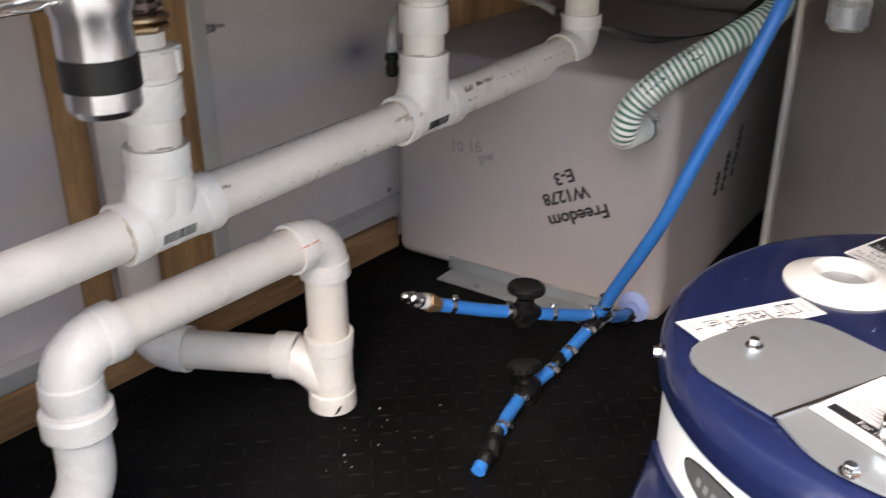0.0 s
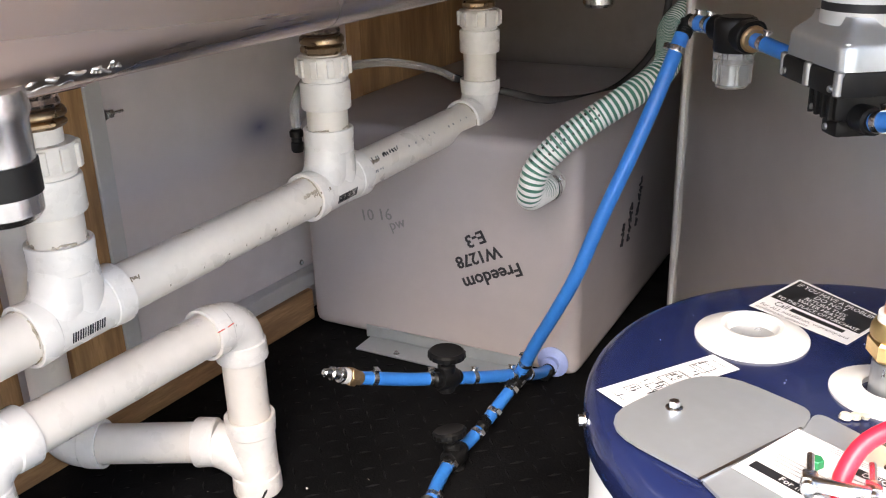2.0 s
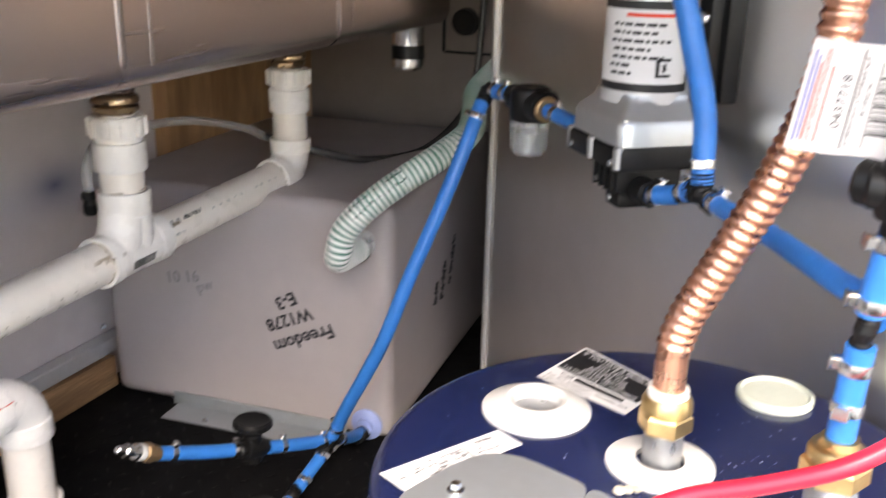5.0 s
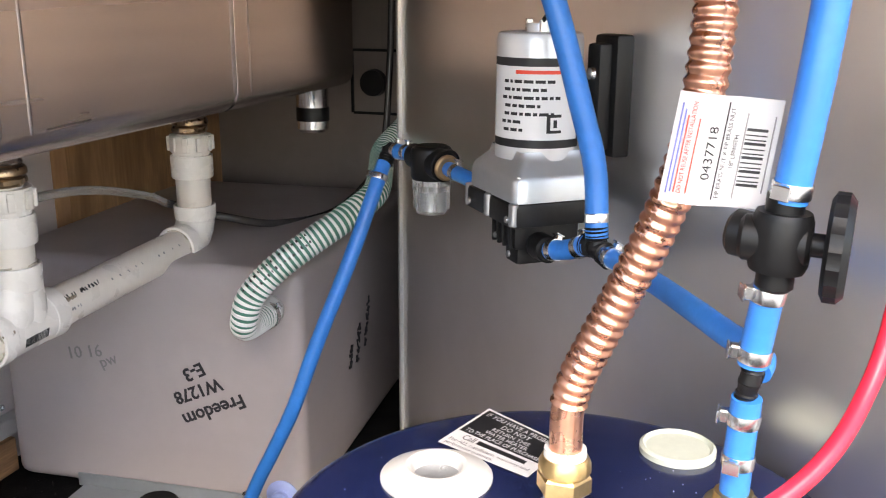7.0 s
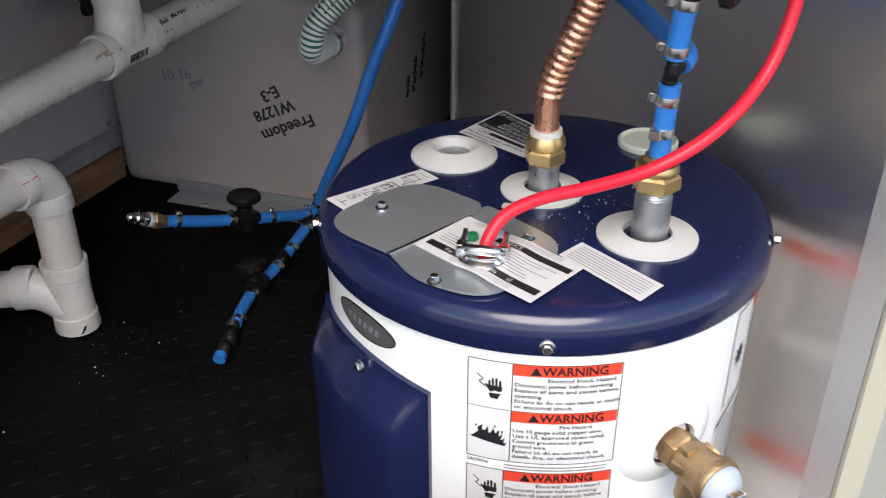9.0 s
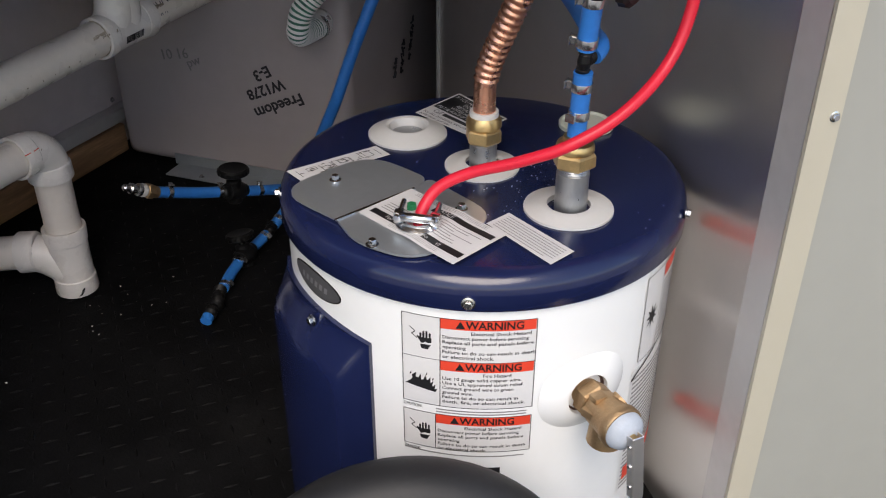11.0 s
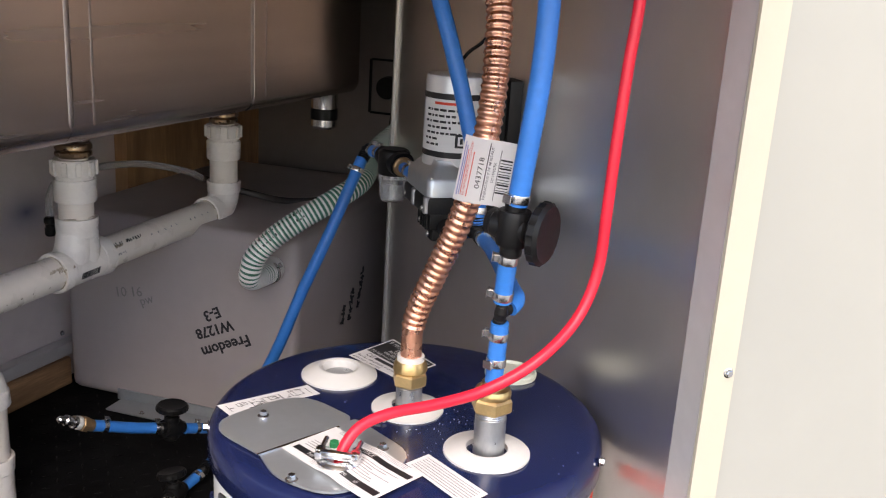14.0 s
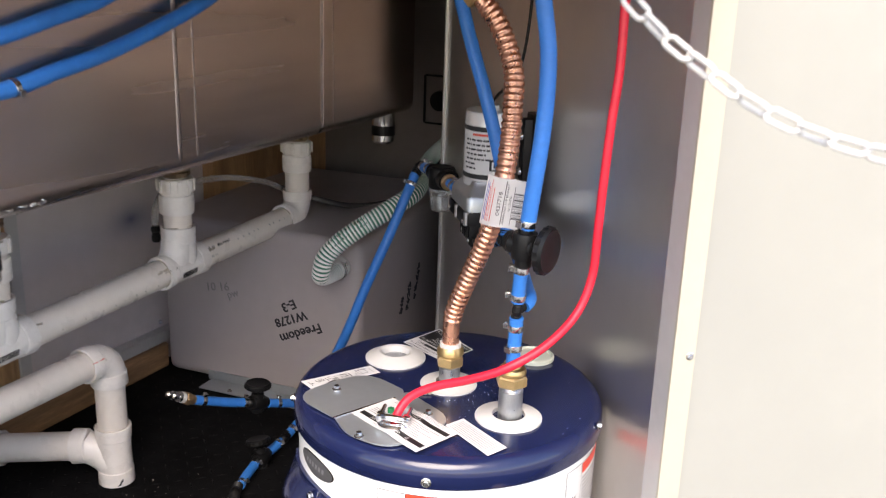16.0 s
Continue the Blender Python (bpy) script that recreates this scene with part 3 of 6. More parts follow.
def tailpiece(y, z_base, fine):
    """Pipe, coupling, slip nut, brass nut and threaded outlet up to the sink."""
    top = sink_z(y)
    c0, c1, n0, n1, b0, b1 = (z_base + f for f in fine)
    c = lambda a, b, r, m, nm, seg=32: dpart(nm, lathe(bmesh.new(), [(0, a), (r * 0.97, a), (r, a + 0.002), (r, b - 0.002), (r * 0.97, b), (0, b)], Matrix.Translation((PX, y, 0)), seg), m)
    c(z_base + 0.05, c0 + 0.004, PR, "pvc", "pipe")
    c(c0, c1, HR * 1.02, "pvc_fit", "coupling")
    c(c1 - 0.002, n0 + 0.002, PR * 1.06, "pvc_fit", "adapter")
    c(n0, n1, HR * 1.02, "pvc_fit", "slip_nut")
    bm = bmesh.new()
    for k in range(10):
        a = 2 * math.pi * k / 10
        box(bm, (0.004, 0.008, (n1 - n0) * 0.84), Matrix.Translation((PX, y, (n0 + n1) / 2)) @ Matrix.Rotation(a, 4, "Z") @ Matrix.Translation((HR * 1.06, 0, 0)), 0.0008, 1)
    dpart("nut_ribs", bm, "pvc_fit")
    c(n1 - 0.003, b0 + 0.003, PR * 0.82, "pvc_fit", "thread")
    mid = (b0 + b1) / 2
    dpart("brass_nut", hexnut(bmesh.new(), Matrix.Translation((PX, y, b0)), PR * 1.04, mid - b0, 8), "old_brass", "worn brass nut")
    dpart("brass_ring", lathe(bmesh.new(), [(0, mid), (PR * 0.96, mid), (PR * 1.06, mid + 0.002), (PR * 1.06, b1 - 0.004), (PR * 0.98, b1 - 0.001), (0, b1)], Matrix.Translation((PX, y, 0)), 32), "old_brass", "worn brass locking ring")
    prof = [(0, b1 - 0.002)]
    for k in range(11):
        prof.append((PR * (0.92 if k % 2 else 0.86), b1 + (top - 0.006 - b1) * k / 10))
    prof += [(PR * 1.5, top - 0.006), (PR * 1.6, top + 0.001), (0, top + 0.001)]
    dpart("sink_outlet", lathe(bmesh.new(), prof, Matrix.Translation((PX, y, 0)), 28), "stain", "threaded steel sink outlet")


for y, fine in ((0.614, TALL), (0.992, SHORT)):
    p = wye_tee(y)
    tailpiece(y, p.z, fine)
# end elbow under the third basin
e = Vector((PX, 1.352, main_z(1.352)))
bm = tube(bmesh.new(), arc_pts(e, -MAIN, (0, 0, 1), 0.034), HR * 0.95, 28)
el = dpart("elbow", bm, "pvc_fit")
dpart("hub", pipe_hub(bmesh.new(), e - MAIN * 0.03, e - MAIN * 0.055, HR), "pvc_fit", parent=el)
dpart("hub", pipe_hub(bmesh.new(), e + Vector((0, 0, 0.028)), e + Vector((0, 0, 0.05)), HR), "pvc_fit", parent=el)
tailpiece(1.352, e.z - 0.006, SHORT)

# print, glue smears and a pencil stroke on the white pipes
def pipe_marks(a, b, r, up, seed, n, tall, mat, name, label):
    """Short strokes lying on a straight pipe from a to b, on the side that faces up."""
    a, b, up = Vector(a), Vector(b), Vector(up)
    d = (b - a).normalized()
    side = (up - d * up.dot(d)).normalized()
    turn_to = d.cross(side)
    rng = random.Random(seed)
    bm = bmesh.new()
    for k in range(n):
        f = (k + 0.25 + 0.5 * rng.random()) / n
        if rng.random() < 0.15:
            continue
        s = (side + turn_to * (0.06 * rng.random() - 0.03)).normalized()
        c = a.lerp(b, f) + s * (r + 0.0002)
        t2 = d.cross(s)
        m = Matrix(((d.x, t2.x, s.x, c.x), (d.y, t2.y, s.y, c.y), (d.z, t2.z, s.z, c.z), (0, 0, 0, 1)))
        box(bm, (tall * (0.2 + 0.35 * rng.random()), tall * (0.5 + 0.5 * rng.random()), 0.0003), m @ Matrix.Rotation(rng.uniform(-0.5, 0.5), 4, "Z"))
    return tagged(dpart(name, bm, mat), label, kind="stuff")


P = lambda y: Vector((PX, y, main_z(y)))
pipe_marks(P(1.045), P(1.107), PR, (0.75, 0, 0.65), 3, 12, 0.0062, "ink", "pipe_print", "black print along the pipe")
pipe_marks(P(1.047), P(1.067), PR, (0.95, 0, 0.1), 5, 4, 0.004, "ink_grey", "pipe_print", "grey scuffs on the pipe")
for y, sd in ((0.942, 7), (0.95, 8)):
    pipe_marks(P(y - 0.012), P(y + 0.006), HR * 1.0 if y > 0.946 else PR, (0.9, 0, 0.35), sd, 7, 0.0045, "glue", "glue_smear", "brownish glue smear")
pipe_marks(P(0.695), P(0.925), PR, (0.9, 0, -0.25), 17, 9, 0.003, "glue", "glue_smear", "brown scuffs")
pipe_marks(P(0.66), P(0.677), PR, (0.8, 0, 0.6), 21, 8, 0.005, "glue", "glue_smear", "dried glue beside the hub")


def glue_ring(c, axis, r, seed, parent=None):
    """An uneven bead of dried cement squeezed out of a joint, with gaps."""
    rng = random.Random(seed)
    m = at(c, axis)
    n = 44
    bm = bmesh.new()
    k = 0
    while k < n:
        run = rng.randint(4, 12)
        pts = [m @ Vector(((r + 0.0002) * math.cos(2 * math.pi * (k + j) / n), (r + 0.0002) * math.sin(2 * math.pi * (k + j) / n), rng.uniform(-0.0006, 0.0016))) for j in range(run)]
        fat = [rng.uniform(0.0004, 0.0017) for j in range(run)]
        tube(bm, pts, lambda i: fat[i], 7)
        k += run + rng.randint(1, 5)
    dpart("glue_ring", bm, "cement", "uneven bead of dried cement", parent=parent)


for k, y in enumerate((0.614, 0.992)):
    glue_ring(P(y) - MAIN * 0.0525, MAIN, PR, 61 + k)
    glue_ring(P(y) + MAIN * 0.0505, MAIN, PR, 71 + k)
    glue_ring(P(y) + Vector((0, 0, 0.0725)), (0, 0, 1), PR, 81 + k)
glue_ring(P(1.352) - MAIN * 0.0555, MAIN, PR, 91)
pipe_marks(P(0.915), P(0.938), PR, (0.85, 0, 0.5), 33, 16, 0.0052, "cement", "glue_smear", "pale brown cement smear")
pipe_marks(P(1.044), P(1.062), PR, (0.8, 0, 0.55), 34, 14, 0.0052, "glue", "glue_smear", "brown cement smear")
pipe_marks(P(1.12), P(1.28), PR, (0.85, 0, 0.5), 35, 10, 0.0042, "ink_grey", "pipe_print", "worn grey print along the pipe")
# trap and stack to the floor
AZ, AY0, AY1, VX = 0.234, 0.5, 0.825, -0.684
dpart("pipe", rod(bmesh.new(), (VX, AY0 + 0.03, AZ - 0.001), (VX, AY1 - 0.03, AZ), PR, 32))
for c, s1 in ((Vector((VX, AY1, AZ)), (0, -1, 0)), (Vector((VX, AY0, AZ - 0.001)), (0, 1, 0))):
    el = dpart("elbow", tube(bmesh.new(), arc_pts(c, s1, (0, 0, -1), 0.034), HR * 0.95, 28), "pvc_fit")
    dpart("hub", pipe_hub(bmesh.new(), c + Vector(s1) * 0.03, c + Vector(s1) * 0.053, HR), "pvc_fit", parent=el)
    dpart("hub", pipe_hub(bmesh.new(), c + Vector((0, 0, -0.026)), c + Vector((0, 0, -0.05)), HR), "pvc_fit", parent=el)
dpart("pipe", rod(bmesh.new(), (VX, AY1, 0.03), (VX, AY1, AZ - 0.03), PR, 32))
bm = rod(bmesh.new(), (VX, AY1, 0.012), (VX, AY1, 0.105), HR * 0.95, 32)
LOW = Vector((-0.9, 0.718, 0.056))
low_dir = (LOW - Vector((VX, AY1, 0.07))).normalized()
tube(bm, spline([Vector((VX, AY1, 0.036)), Vector((VX, AY1, 0.058)) + low_dir * 0.025, Vector((VX, AY1, 0.07)) + low_dir * 0.05], 12), HR * 0.93, 28)
w = dpart("wye", bm, "pvc_fit")
dpart("hub", pipe_hub(bmesh.new(), (VX, AY1, 0.084), (VX, AY1, 0.108), HR), "pvc_fit", parent=w)
dpart("hub", pipe_hub(bmesh.new(), (VX, AY1, 0.03), (VX, AY1, 0.004), HR), "pvc_fit", parent=w)
q = Vector((VX, AY1, 0.07)) + low_dir * 0.042
dpart("hub", pipe_hub(bmesh.new(), q, q + low_dir * 0.026, HR), "pvc_fit", parent=w)
dpart("pipe", rod(bmesh.new(), q, LOW - low_dir * 0.02, PR, 32))
el = dpart("elbow", tube(bmesh.new(), arc_pts(LOW, -low_dir, (0, 0, 1), 0.034), HR * 0.95, 28), "pvc_fit")
dpart("hub", pipe_hub(bmesh.new(), LOW - low_dir * 0.03, LOW - low_dir * 0.055, HR), "pvc_fit", parent=el)
dpart("riser", rod(bmesh.new(), LOW + Vector((0, 0, 0.02)), LOW + Vector((0, 0, 0.62)), PR, 32))
pipe_marks((VX, AY1 - 0.034, AZ), (VX, AY1 - 0.028, AZ), HR * 1.01, (0.95, 0, 0.3), 2, 1, 0.003, "glue", "glue_smear", "brown glue smear")
q = Vector((VX, AY1 - 0.042, AZ)) + Vector((math.cos(0.42), 0, math.sin(0.42))) * HR * 1.03
dpart("pencil_stroke", join_bm(rod(bmesh.new(), q - Vector((0.0, 0.014, 0)), q - Vector((0, 0.004, 0.0)), 0.0006, 8), rod(bmesh.new(), q + Vector((0.0, 0.001, 0)), q + Vector((0, 0.01, 0.001)), 0.0006, 8)), "ink_red", "red pencil stroke")
q = Vector((VX, AY1, 0.013))
chip = [q + Vector((math.cos(a), math.sin(a), 0)) * (HR * 1.004) + Vector((0, 0, z)) for a, z in ((-0.75, -0.006), (-0.62, -0.004), (-0.5, 0.002), (-0.42, 0.005))]
dpart("chip", tube(bmesh.new(), chip, lambda i: (0.0008, 0.0016, 0.002, 0.0009)[i], 8), "black", "dark chip in the pipe's rim", parent=w)
# the trap's bend and the manifold's lower end
U0, U1, UZ = AY0, AY0 - 0.15, 0.115
mid = (U0 + U1) / 2
dpart("trap_bend", tube(bmesh.new(), [Vector((VX, U0, AZ - 0.05)), Vector((VX, U0, 0.15))] + [Vector((VX, mid + 0.075 * math.cos(t), UZ - 0.075 * math.sin(t))) for t in (math.pi * k / 20 for k in range(21))] + [Vector((VX, U1, 0.2))], HR * 0.93, 28), "pvc_fit")
dpart("trap_nut", rod(bmesh.new(), (VX, U0, 0.148), (VX, U0, 0.176), HR * 1.18, 20, 0.003), "pvc_fit")
e = Vector((PX, U1, main_z(U1)))
el = dpart("elbow", tube(bmesh.new(), arc_pts(e, MAIN, (0, 0, -1), 0.034), HR * 0.95, 28), "pvc_fit")
dpart("hub", pipe_hub(bmesh.new(), e + MAIN * 0.03, e + MAIN * 0.055, HR), "pvc_fit", parent=el)
dpart("pipe", rod(bmesh.new(), (VX, U1, 0.19), (VX, U1, main_z(U1) - 0.03), PR, 32))

# ---- water heater ----
HC = Vector((-0.0112, 0.703, 0))
HRAD, HTOP = 0.1795, 0.3925
DH = 0.0585  # height of the jacket's lower ring, from which its prints are counted
heater = thing("water_heater", "small round electric water heater, white jacket under a dark blue lid", "water heater", at=(HC.x, HC.y, 0))


def hp(name, bm, mat, label="", parent=None):
    return part(name, under(bm, heater), M[mat], parent or heater, label)


HM = Matrix.Translation((HC.x, HC.y, 0))
BODY_R = HRAD - 0.004
hp("jacket", lathe(bmesh.new(), [(0, 0.002), (BODY_R - 0.003, 0.002), (BODY_R, 0.006), (BODY_R, HTOP - 0.017), (0, HTOP - 0.017)], HM, 96), "white_enamel")
prof = [(HRAD - 0.005, HTOP - 0.0325), (HRAD, HTOP - 0.033), (HRAD + 0.001, HTOP - 0.0315), (HRAD + 0.001, HTOP - 0.018)]
for k in range(7):
    a = math.pi / 2 * k / 6
    prof.append((HRAD + 0.001 - 0.016 * (1 - math.cos(a)), HTOP - 0.018 + 0.016 * math.sin(a)))
prof += [(HRAD - 0.05, HTOP - 0.0005), (0, HTOP)]
hp("lid", lathe(bmesh.new(), prof, HM, 96), "blue_lid", "dark blue enamelled lid")


def cyl(deg, z, r=BODY_R):
    a = radians(deg)
    return Vector((HC.x + r * math.cos(a), HC.y + r * math.sin(a), z + DH))


def on_jacket(deg0, z0, lift=0.0006):
    """A bend for flat letters: x runs round the jacket from deg0, y up from z0."""
    return lambda co: cyl(deg0 + math.degrees(co.x / BODY_R), z0 + co.y, BODY_R + lift + max(0, co.z))


def decal(f, pts):
    """A flat outline cut into narrow strips and bent round the jacket."""
    bm = bmesh.new()
    bm.faces.new([bm.verts.new((x, y, 0)) for x, y in pts])
    bm.normal_update()
    bmesh.ops.triangulate(bm, faces=bm.faces[:], ngon_method="EAR_CLIP")
    for k in range(-18, 19):
        bmesh.ops.bisect_plane(bm, geom=bm.verts[:] + bm.edges[:] + bm.faces[:], dist=1e-7, plane_co=(0.0022 * k, 0, 0), plane_no=(1, 0, 0))
    for v in bm.verts:
        v.co = f(v.co.copy())
    return bm


def jacket_text(body, deg0, z0, width, height, lift=0.0007, bold=0.012):
    """Letters fitted to a width and a capital height, bent round the jacket."""
    bm = text_bm(body, 1.0, Matrix(), thick=0.0, bold=bold)
    xs = [v.co.x for v in bm.verts]
    x0, w = min(xs), max(xs) - min(xs)
    f = on_jacket(deg0, z0, lift)
    for v in bm.verts:
        v.co = f(Vector(((v.co.x - x0) / w * width, v.co.y / 0.7 * height, 0)))
    return bm


def patch(d0, d1, z0, z1, lift):
    return grid_bm(max(2, int(abs(d1 - d0) / 3)), 1, lambda u, v: cyl(d0 + (d1 - d0) * u, z0 + (z1 - z0) * v, BODY_R + lift))


for deg, z in ((-71.5, 0.309), (3, 0.322), (-150, 0.3165), (90, 0.31)):
    p = cyl(deg, z, HRAD + 0.001)
    s = screw("lid_screw", p - heater.location, p - Vector((HC.x, HC.y, p.z)), 0.0055, M["zinc"], heater)


# rings round the pipe stubs
def ring(name, x, y, r, crest, hole, rise, mat="white_pl", label=""):
    bm = lathe(bmesh.new(), [(r, HTOP - 0.0005), (r, HTOP + 0.0015), (crest + 0.004, HTOP + rise * 0.85), (crest, HTOP + rise), (crest - 0.003, HTOP + rise * 0.9), (hole, HTOP + 0.002), (hole, HTOP - 0.0005)], Matrix.Translation((x, y, 0)), 48)
    return hp(name, bm, mat, label)


ring("ring", -0.102, 0.738, 0.0375, 0.0205, 0.0155, 0.0095, label="white plastic ring round an open port")
hp("port_floor", lathe(bmesh.new(), [(0, HTOP + 0.0012), (0.0158, HTOP + 0.0012), (0.0158, HTOP - 0.001), (0, HTOP - 0.001)], Matrix.Translation((-0.102, 0.738, 0)), 24), "nipple", "grey metal inside the port")
ring("ring", -0.0115, 0.7025, 0.0335, 0.018, 0.016, 0.005)
ring("ring", 0.082, 0.659, 0.037, 0.021, 0.018, 0.005)
hp("port_cap", lathe(bmesh.new(), [(0.0265, HTOP - 0.0005), (0.0265, HTOP + 0.0035), (0.0242, HTOP + 0.005), (0.022, HTOP + 0.0025), (0, HTOP + 0.0035)], Matrix.Translation((0.048, 0.826, 0)), 40), "cap", "pale greenish plastic port cap")


STUB_UP = 0.039


def stub(x, y, h, r):
    bm = lathe(bmesh.new(), [(0, HTOP), (r, HTOP), (r, HTOP + h * 0.75)] + [(r * (0.97 if k % 2 else 0.93), HTOP + h * (0.77 + 0.02 * k)) for k in range(12)] + [(0, HTOP + h)], Matrix.Translation((x, y, 0)), 28)
    return hp("pipe_stub", bm, "nipple", "grey steel threaded pipe stub")


stub(-0.011, 0.703, 0.03, 0.0122)
stub(0.0835, 0.659, 0.045, 0.0134)


# junction cover of thin sheet
def outline(pts, r, n=6):
    """The outline with its corners rounded to radius r, or to one radius each."""
    out = []
    k = len(pts)
    for i in range(k):
        p0, p, p1 = Vector(pts[i - 1]), Vector(pts[i]), Vector(pts[(i + 1) % k])
        a, b = (p0 - p), (p1 - p)
        ra = min(r[i] if isinstance(r, (list, tuple)) else r, a.length * 0.49, b.length * 0.49)
        s, e = p + a.normalized() * ra, p + b.normalized() * ra
        for j in range(n + 1):
            t = j / n
            out.append((1 - t) ** 2 * s + 2 * t * (1 - t) * p + t * t * e)
    return out


def sheet(pts, z0, z1):
    bm = bmesh.new()
    lo = [bm.verts.new((p.x, p.y, z0)) for p in pts]
    hi = [bm.verts.new((p.x, p.y, z1)) for p in pts]
    bm.faces.new(hi)
    bm.faces.new(lo[::-1])
    for i in range(len(pts)):
        j = (i + 1) % len(pts)
        bm.faces.new((lo[i], lo[j], hi[j], hi[i]))
    bmesh.ops.recalc_face_normals(bm, faces=bm.faces[:])
    return bm


cover = hp("junction_cover", sheet(outline([(-0.1522, 0.5854), (-0.1128, 0.6812), (-0.0446, 0.6584), (-0.0455, 0.6375), (-0.0802, 0.5619)], (0.035, 0.04, 0.01, 0.001, 0.001)), HTOP, HTOP + 0.0016), "galv", "grey galvanised junction cover")
hp("junction_cover", sheet(outline([(-0.0793, 0.5610), (-0.0450, 0.6357), (-0.0437, 0.6580), (0.0365, 0.6191), (0.0052, 0.5313), (-0.0513, 0.5373)], (0.001, 0.001, 0.01, 0.03, 0.03, 0.02)), HTOP, HTOP + 0.0022), "galv", "grey galvanised junction cover")
hp("cover_lip", sheet([Vector((-0.0813, 0.5594)), Vector((-0.0470, 0.6347)), Vector((-0.0450, 0.6338)), Vector((-0.0794, 0.5585))], HTOP + 0.0022, HTOP + 0.0034), "zinc")
for x, y in ((-0.1155, 0.6219), (0.0038, 0.6186), (-0.0366, 0.5392)):
    s = screw("cover_screw", Vector((x, y, HTOP + 0.0018)) - heater.location, (0, 0, 1), 0.0052, M["zinc"], heater, 0.75)
s = screw("earth_screw", Vector((-0.0319, 0.5993, HTOP + 0.0022)) - heater.location, (0, 0, 1), 0.0065, M["green_screw"], heater, 0.8)
tagged(s, "green earthing screw")


# paper labels on the lid
def quad(a, d, c, b, z):
    """A map from the unit square to a flat label: a to d along the bottom, b to c along the top."""
    a, b, c, d = (Vector((*p, z)) for p in (a, b, c, d))
    return lambda u, v: (a * (1 - u) + d * u) * (1 - v) + (b * (1 - u) + c * u) * v


def lid_label(q, dz=0.0, name="label", label="", wave=0.0):
    lift = lambda u, v: q(u, v) + Vector((0, 0, dz + wave * max(0.0, math.sin(u * 9.0 - 3.4)) ** 2))
    return hp(name, grid_bm(16, 2, lift), "paper", label), lift


def q_bar(lift, u0, u1, v0, v1, mat, parent, up=0.0002, name="print_bar"):
    n = 8
    return hp(name, grid_bm(n, 1, lambda u, v: lift(u0 + (u1 - u0) * u, v0 + (v1 - v0) * v) + Vector((0, 0, up))), mat, "", parent)


def q_text(lift, body, u0, v0, size_v, width_u, mat, parent, up=0.0003, name="lettering"):
    """Letters fitted between u0 and u0 + width_u, size_v high, in the label's own square."""
    bm = text_bm(body, 1.0, Matrix(), thick=0.0)
    xs = [v.co.x for v in bm.verts]
    x0, w = min(xs), max(max(xs) - min(xs), 1e-6)
    for v in bm.verts:
        v.co = lift(u0 + (v.co.x - x0) / w * width_u, v0 + v.co.y / 0.7 * size_v) + Vector((0, 0, up))
    return hp(name, bm, mat, "", parent)


Z1 = HTOP + 0.0006
lab, lf = lid_label(quad((-0.1427, 0.6099), (-0.0957, 0.6888), (-0.1165, 0.6998), (-0.1644, 0.6211), Z1), label="narrow white wiring label")
rng = random.Random(4)
for k in range(22):
    u0, v0 = rng.uniform(0.05, 0.86), rng.choice((0.18, 0.32, 0.46, 0.6, 0.74))
    q_bar(lf, u0, u0 + rng.uniform(0.01, 0.09), v0, v0 + 0.05, "ink", lab)
for u0, u1, v0, v1 in ((0.44, 0.62, 0.2, 0.72), (0.5, 0.58, 0.4, 0.66), (0.74, 0.86, 0.3, 0.8), (0.3, 0.38, 0.25, 0.55), (0.16, 0.26, 0.5, 0.72)):
    for a in ((u0, u1, v0, v0 + 0.03), (u0, u1, v1, v1 + 0.03), (u0, u0 + 0.007, v0, v1), (u1, u1 + 0.007, v0, v1)):
        q_bar(lf, *a, "ink", lab, 0.00025)
for u in (0.06, 0.3, 0.42, 0.63, 0.78, 0.93):
    q_bar(lf, u, u + 0.006, 0.2, 0.75, "ink", lab)
lab, lf = lid_label(quad((-0.1166, 0.7852), (-0.0442, 0.7545), (-0.0268, 0.8080), (-0.0958, 0.8503), Z1), label="white and black notice label")
q_bar(lf, 0.03, 0.97, 0.36, 0.96, "ink", lab)
q_text(lf, "IF YOU HAVE A PROBLEM", 0.07, 0.83, 0.09, 0.86, "paper", lab)
q_text(lf, "DO NOT", 0.33, 0.71, 0.09, 0.34, "paper", lab)
q_text(lf, "RETURN THIS", 0.28, 0.6, 0.075, 0.44, "paper", lab)
q_text(lf, "WATER HEATER", 0.25, 0.5, 0.075, 0.5, "paper", lab)
q_text(lf, "TO THE PLACE OF PURCHASE", 0.07, 0.395, 0.075, 0.86, "paper", lab)
q_text(lf, "Call", 0.14, 0.22, 0.11, 0.14, "ink", lab)
q_bar(lf, 0.31, 0.86, 0.225, 0.31, "ink", lab)
q_text(lf, "For ALL installation, warranty and", 0.05, 0.12, 0.065, 0.9, "ink", lab)
q_text(lf, "performance questions.", 0.05, 0.035, 0.06, 0.55, "ink", lab)
lab, lf = lid_label(quad((-0.0691, 0.5767), (0.0319, 0.5356), (0.0531, 0.5922), (-0.0476, 0.6313), HTOP + 0.0036), label="creased white notice label with black bands", wave=0.0016)
q_bar(lf, 0.04, 0.97, 0.14, 0.26, "ink", lab)
q_bar(lf, 0.36, 0.97, 0.74, 0.85, "ink", lab)
q_text(lf, "For more information, call", 0.2, 0.165, 0.07, 0.56, "paper", lab)
q_text(lf, "NOTICE", 0.38, 0.76, 0.075, 0.2, "paper", lab)
rng = random.Random(9)
